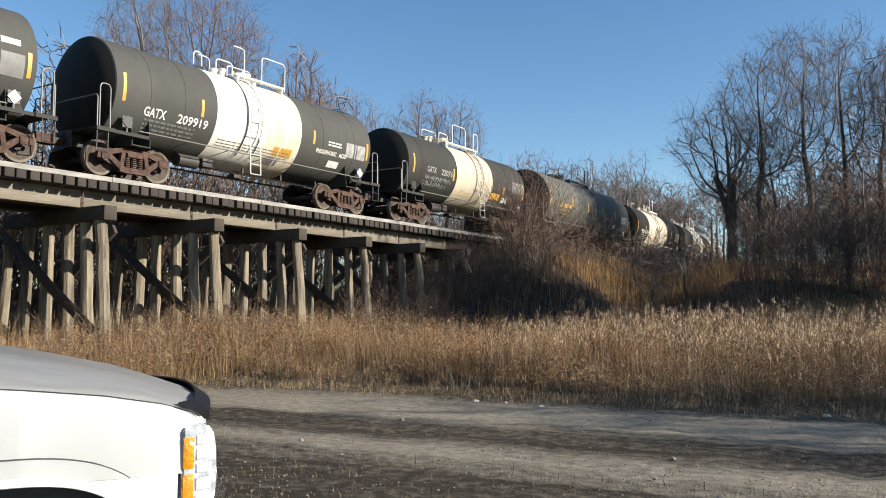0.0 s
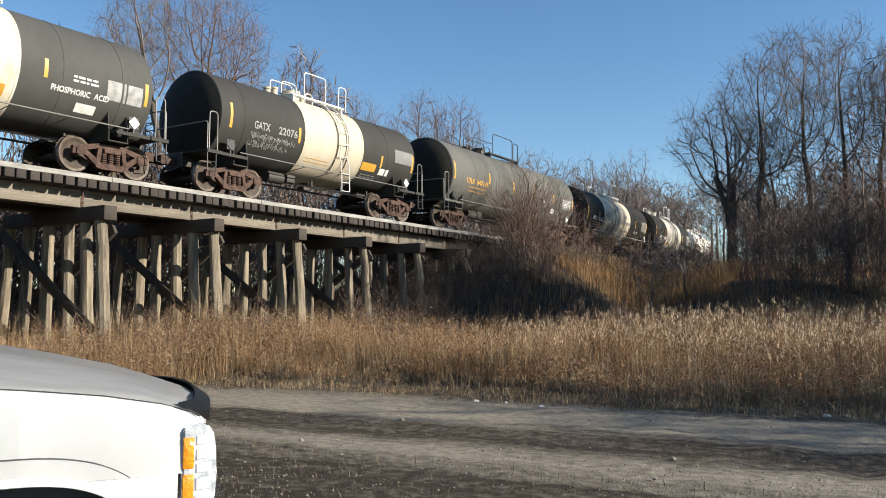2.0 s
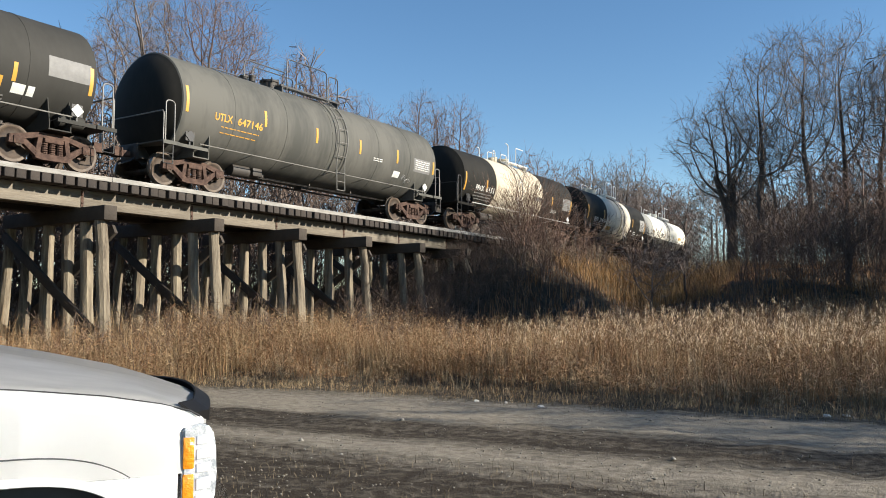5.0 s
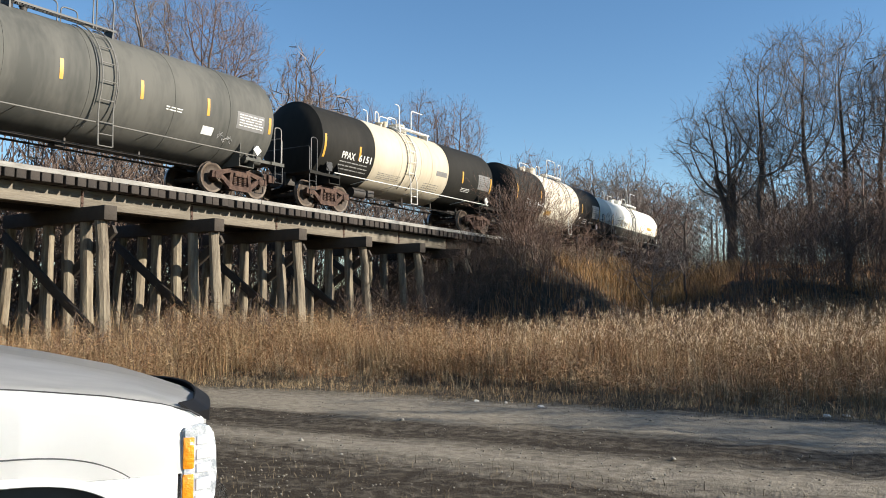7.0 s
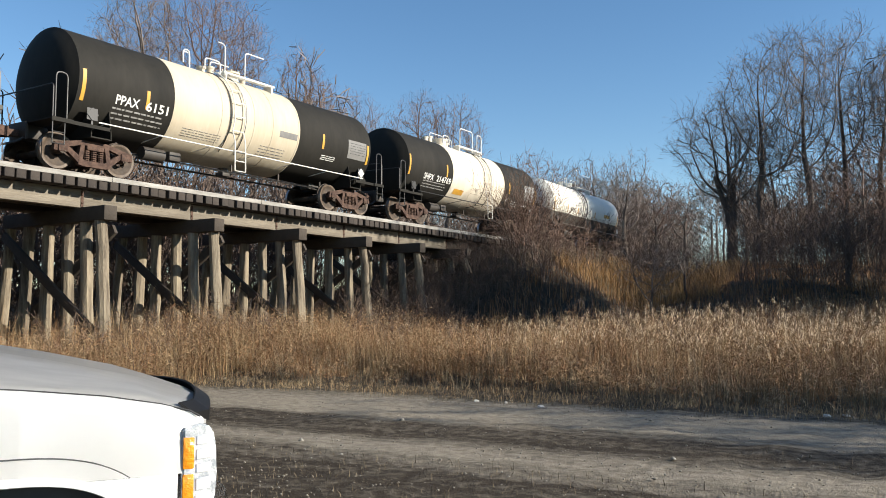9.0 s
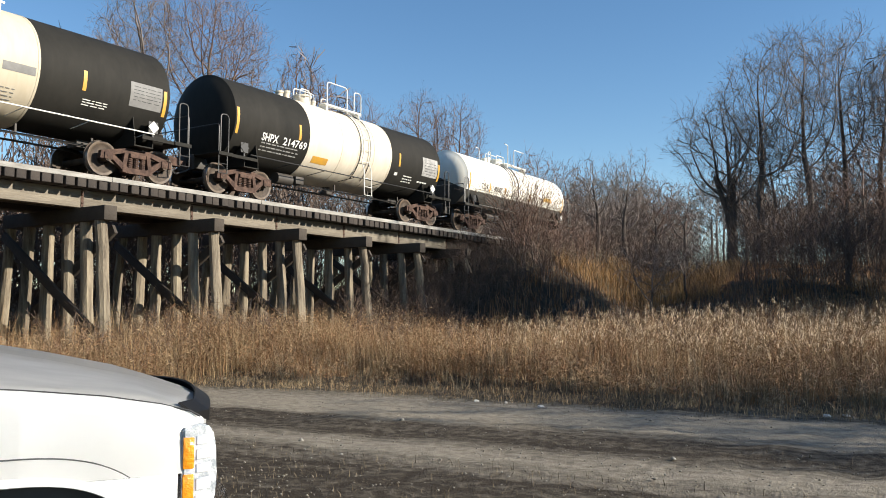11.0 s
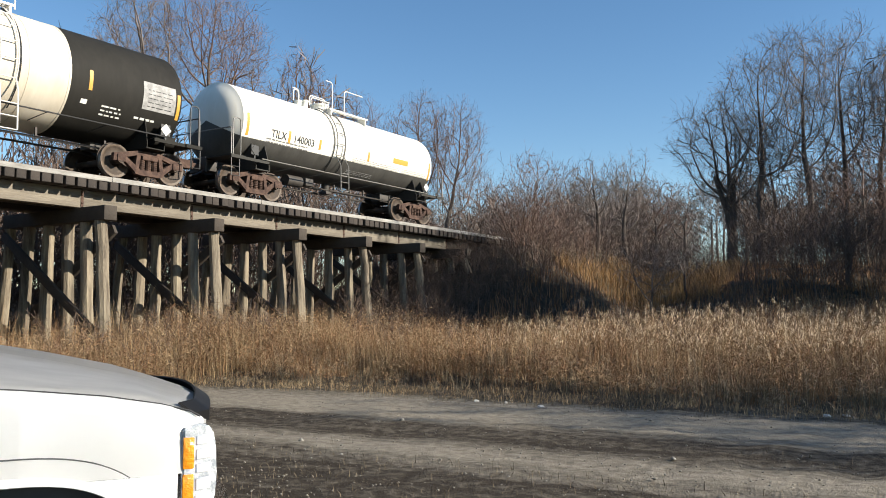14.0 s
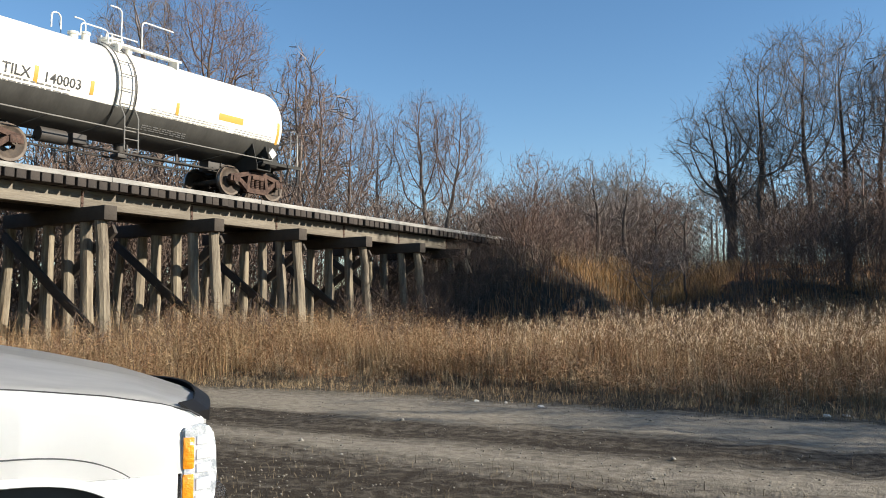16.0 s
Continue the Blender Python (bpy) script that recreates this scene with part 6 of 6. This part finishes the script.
# short dead grass on the near verge
xy, v = field(26000, rs, 5.5, 17)
n2 = clump_noise(xy, 1.6, 5.0)
keep = ((v < -5.4) & (v > -9.6) & (rs.rand(len(xy)) < 0.2 + 0.9 * n2)) | ((v > -0.5) & (v < 0.6)) | ((v > -3.9) & (v < -3.3) & (rs.rand(len(xy)) < 0.25 * n2 * step(-2, 4, xy[:, 0])))
xy = xy[keep]
blades("verge_grass", xy, rs.uniform(0.03, 0.11, len(xy)), rs.uniform(0.006, 0.012, len(xy)), rs, M_DULL, "short trampled dead grass along the road", 0.6, 2)
xy, v = field(30000, rs, 10.5, 19)
keep = (v > -0.45 + 0.5 * clump_noise(xy, 2.2, 8.0)) & (v < 1.1)
xy = xy[keep]
blades("edge_grass", xy, rs.uniform(0.04, 0.2, len(xy)), rs.uniform(0.005, 0.01, len(xy)), rs, M_GRASS, "short dry grass along the road's edge", 0.7, 2)


# scraps of litter at the road's edge
M_LITTER = mat("dirty_white_paper", (0.6, 0.58, 0.53), 0.8, col2=(0.34, 0.32, 0.28), scale=20, bump=0.3)
for i, (x, y, w) in enumerate(((1.52, 13.1, 0.06), (0.55, 13.95, 0.05), (1.02, 13.7, 0.045), (5.72, 12.0, 0.06), (5.4, 11.9, 0.07))):
    rng = random.Random(i)
    bm = bmesh.new()
    bmesh.ops.create_icosphere(bm, subdivisions=2, radius=1.0)
    for v in bm.verts:
        k = rng.uniform(0.65, 1.15)
        v.co = Vector((v.co.x * w * k, v.co.y * w * 0.6 * k, max(v.co.z * w * 0.55 * k, -w * 0.2)))
    ob = tagged(new("litter_scrap", finish(bm, "litter_scrap", M_LITTER)), "crumpled dirty white scrap lying on gravel", "litter", "scraps of litter")
    ob.matrix_basis = pose(x, y, float(ground_z(x, y)) + w * 0.16, 0, 0, rng.uniform(0, 180))


def motions():
    """The train rolls past and slows a little; every wheelset turns as it rolls."""
    def gone(t):
        return 4.78 * t - 0.015 * t * t
    times = [i * 0.5 for i in range(33)]
    for car, q, tc, wheels in CARS:
        rows = []
        for t in times:
            s = q - gone(t)
            a, b = on_track(s - tc, 0, RAIL), on_track(s + tc, 0, RAIL)
            rows.append((t, Matrix.Translation((a + b) / 2) @ Matrix.Rotation(math.atan2(b.y - a.y, b.x - a.x), 4, "Z")))
        walk(car, rows)
        for i, w in enumerate(wheels):
            base = w.location.copy()
            walk(w, [(k * 4 / FPS, Matrix.Translation(base) @ Matrix.Rotation(-gone(k * 4 / FPS) / WHEEL_R + i, 4, "Y")) for k in range(121)])


motions()
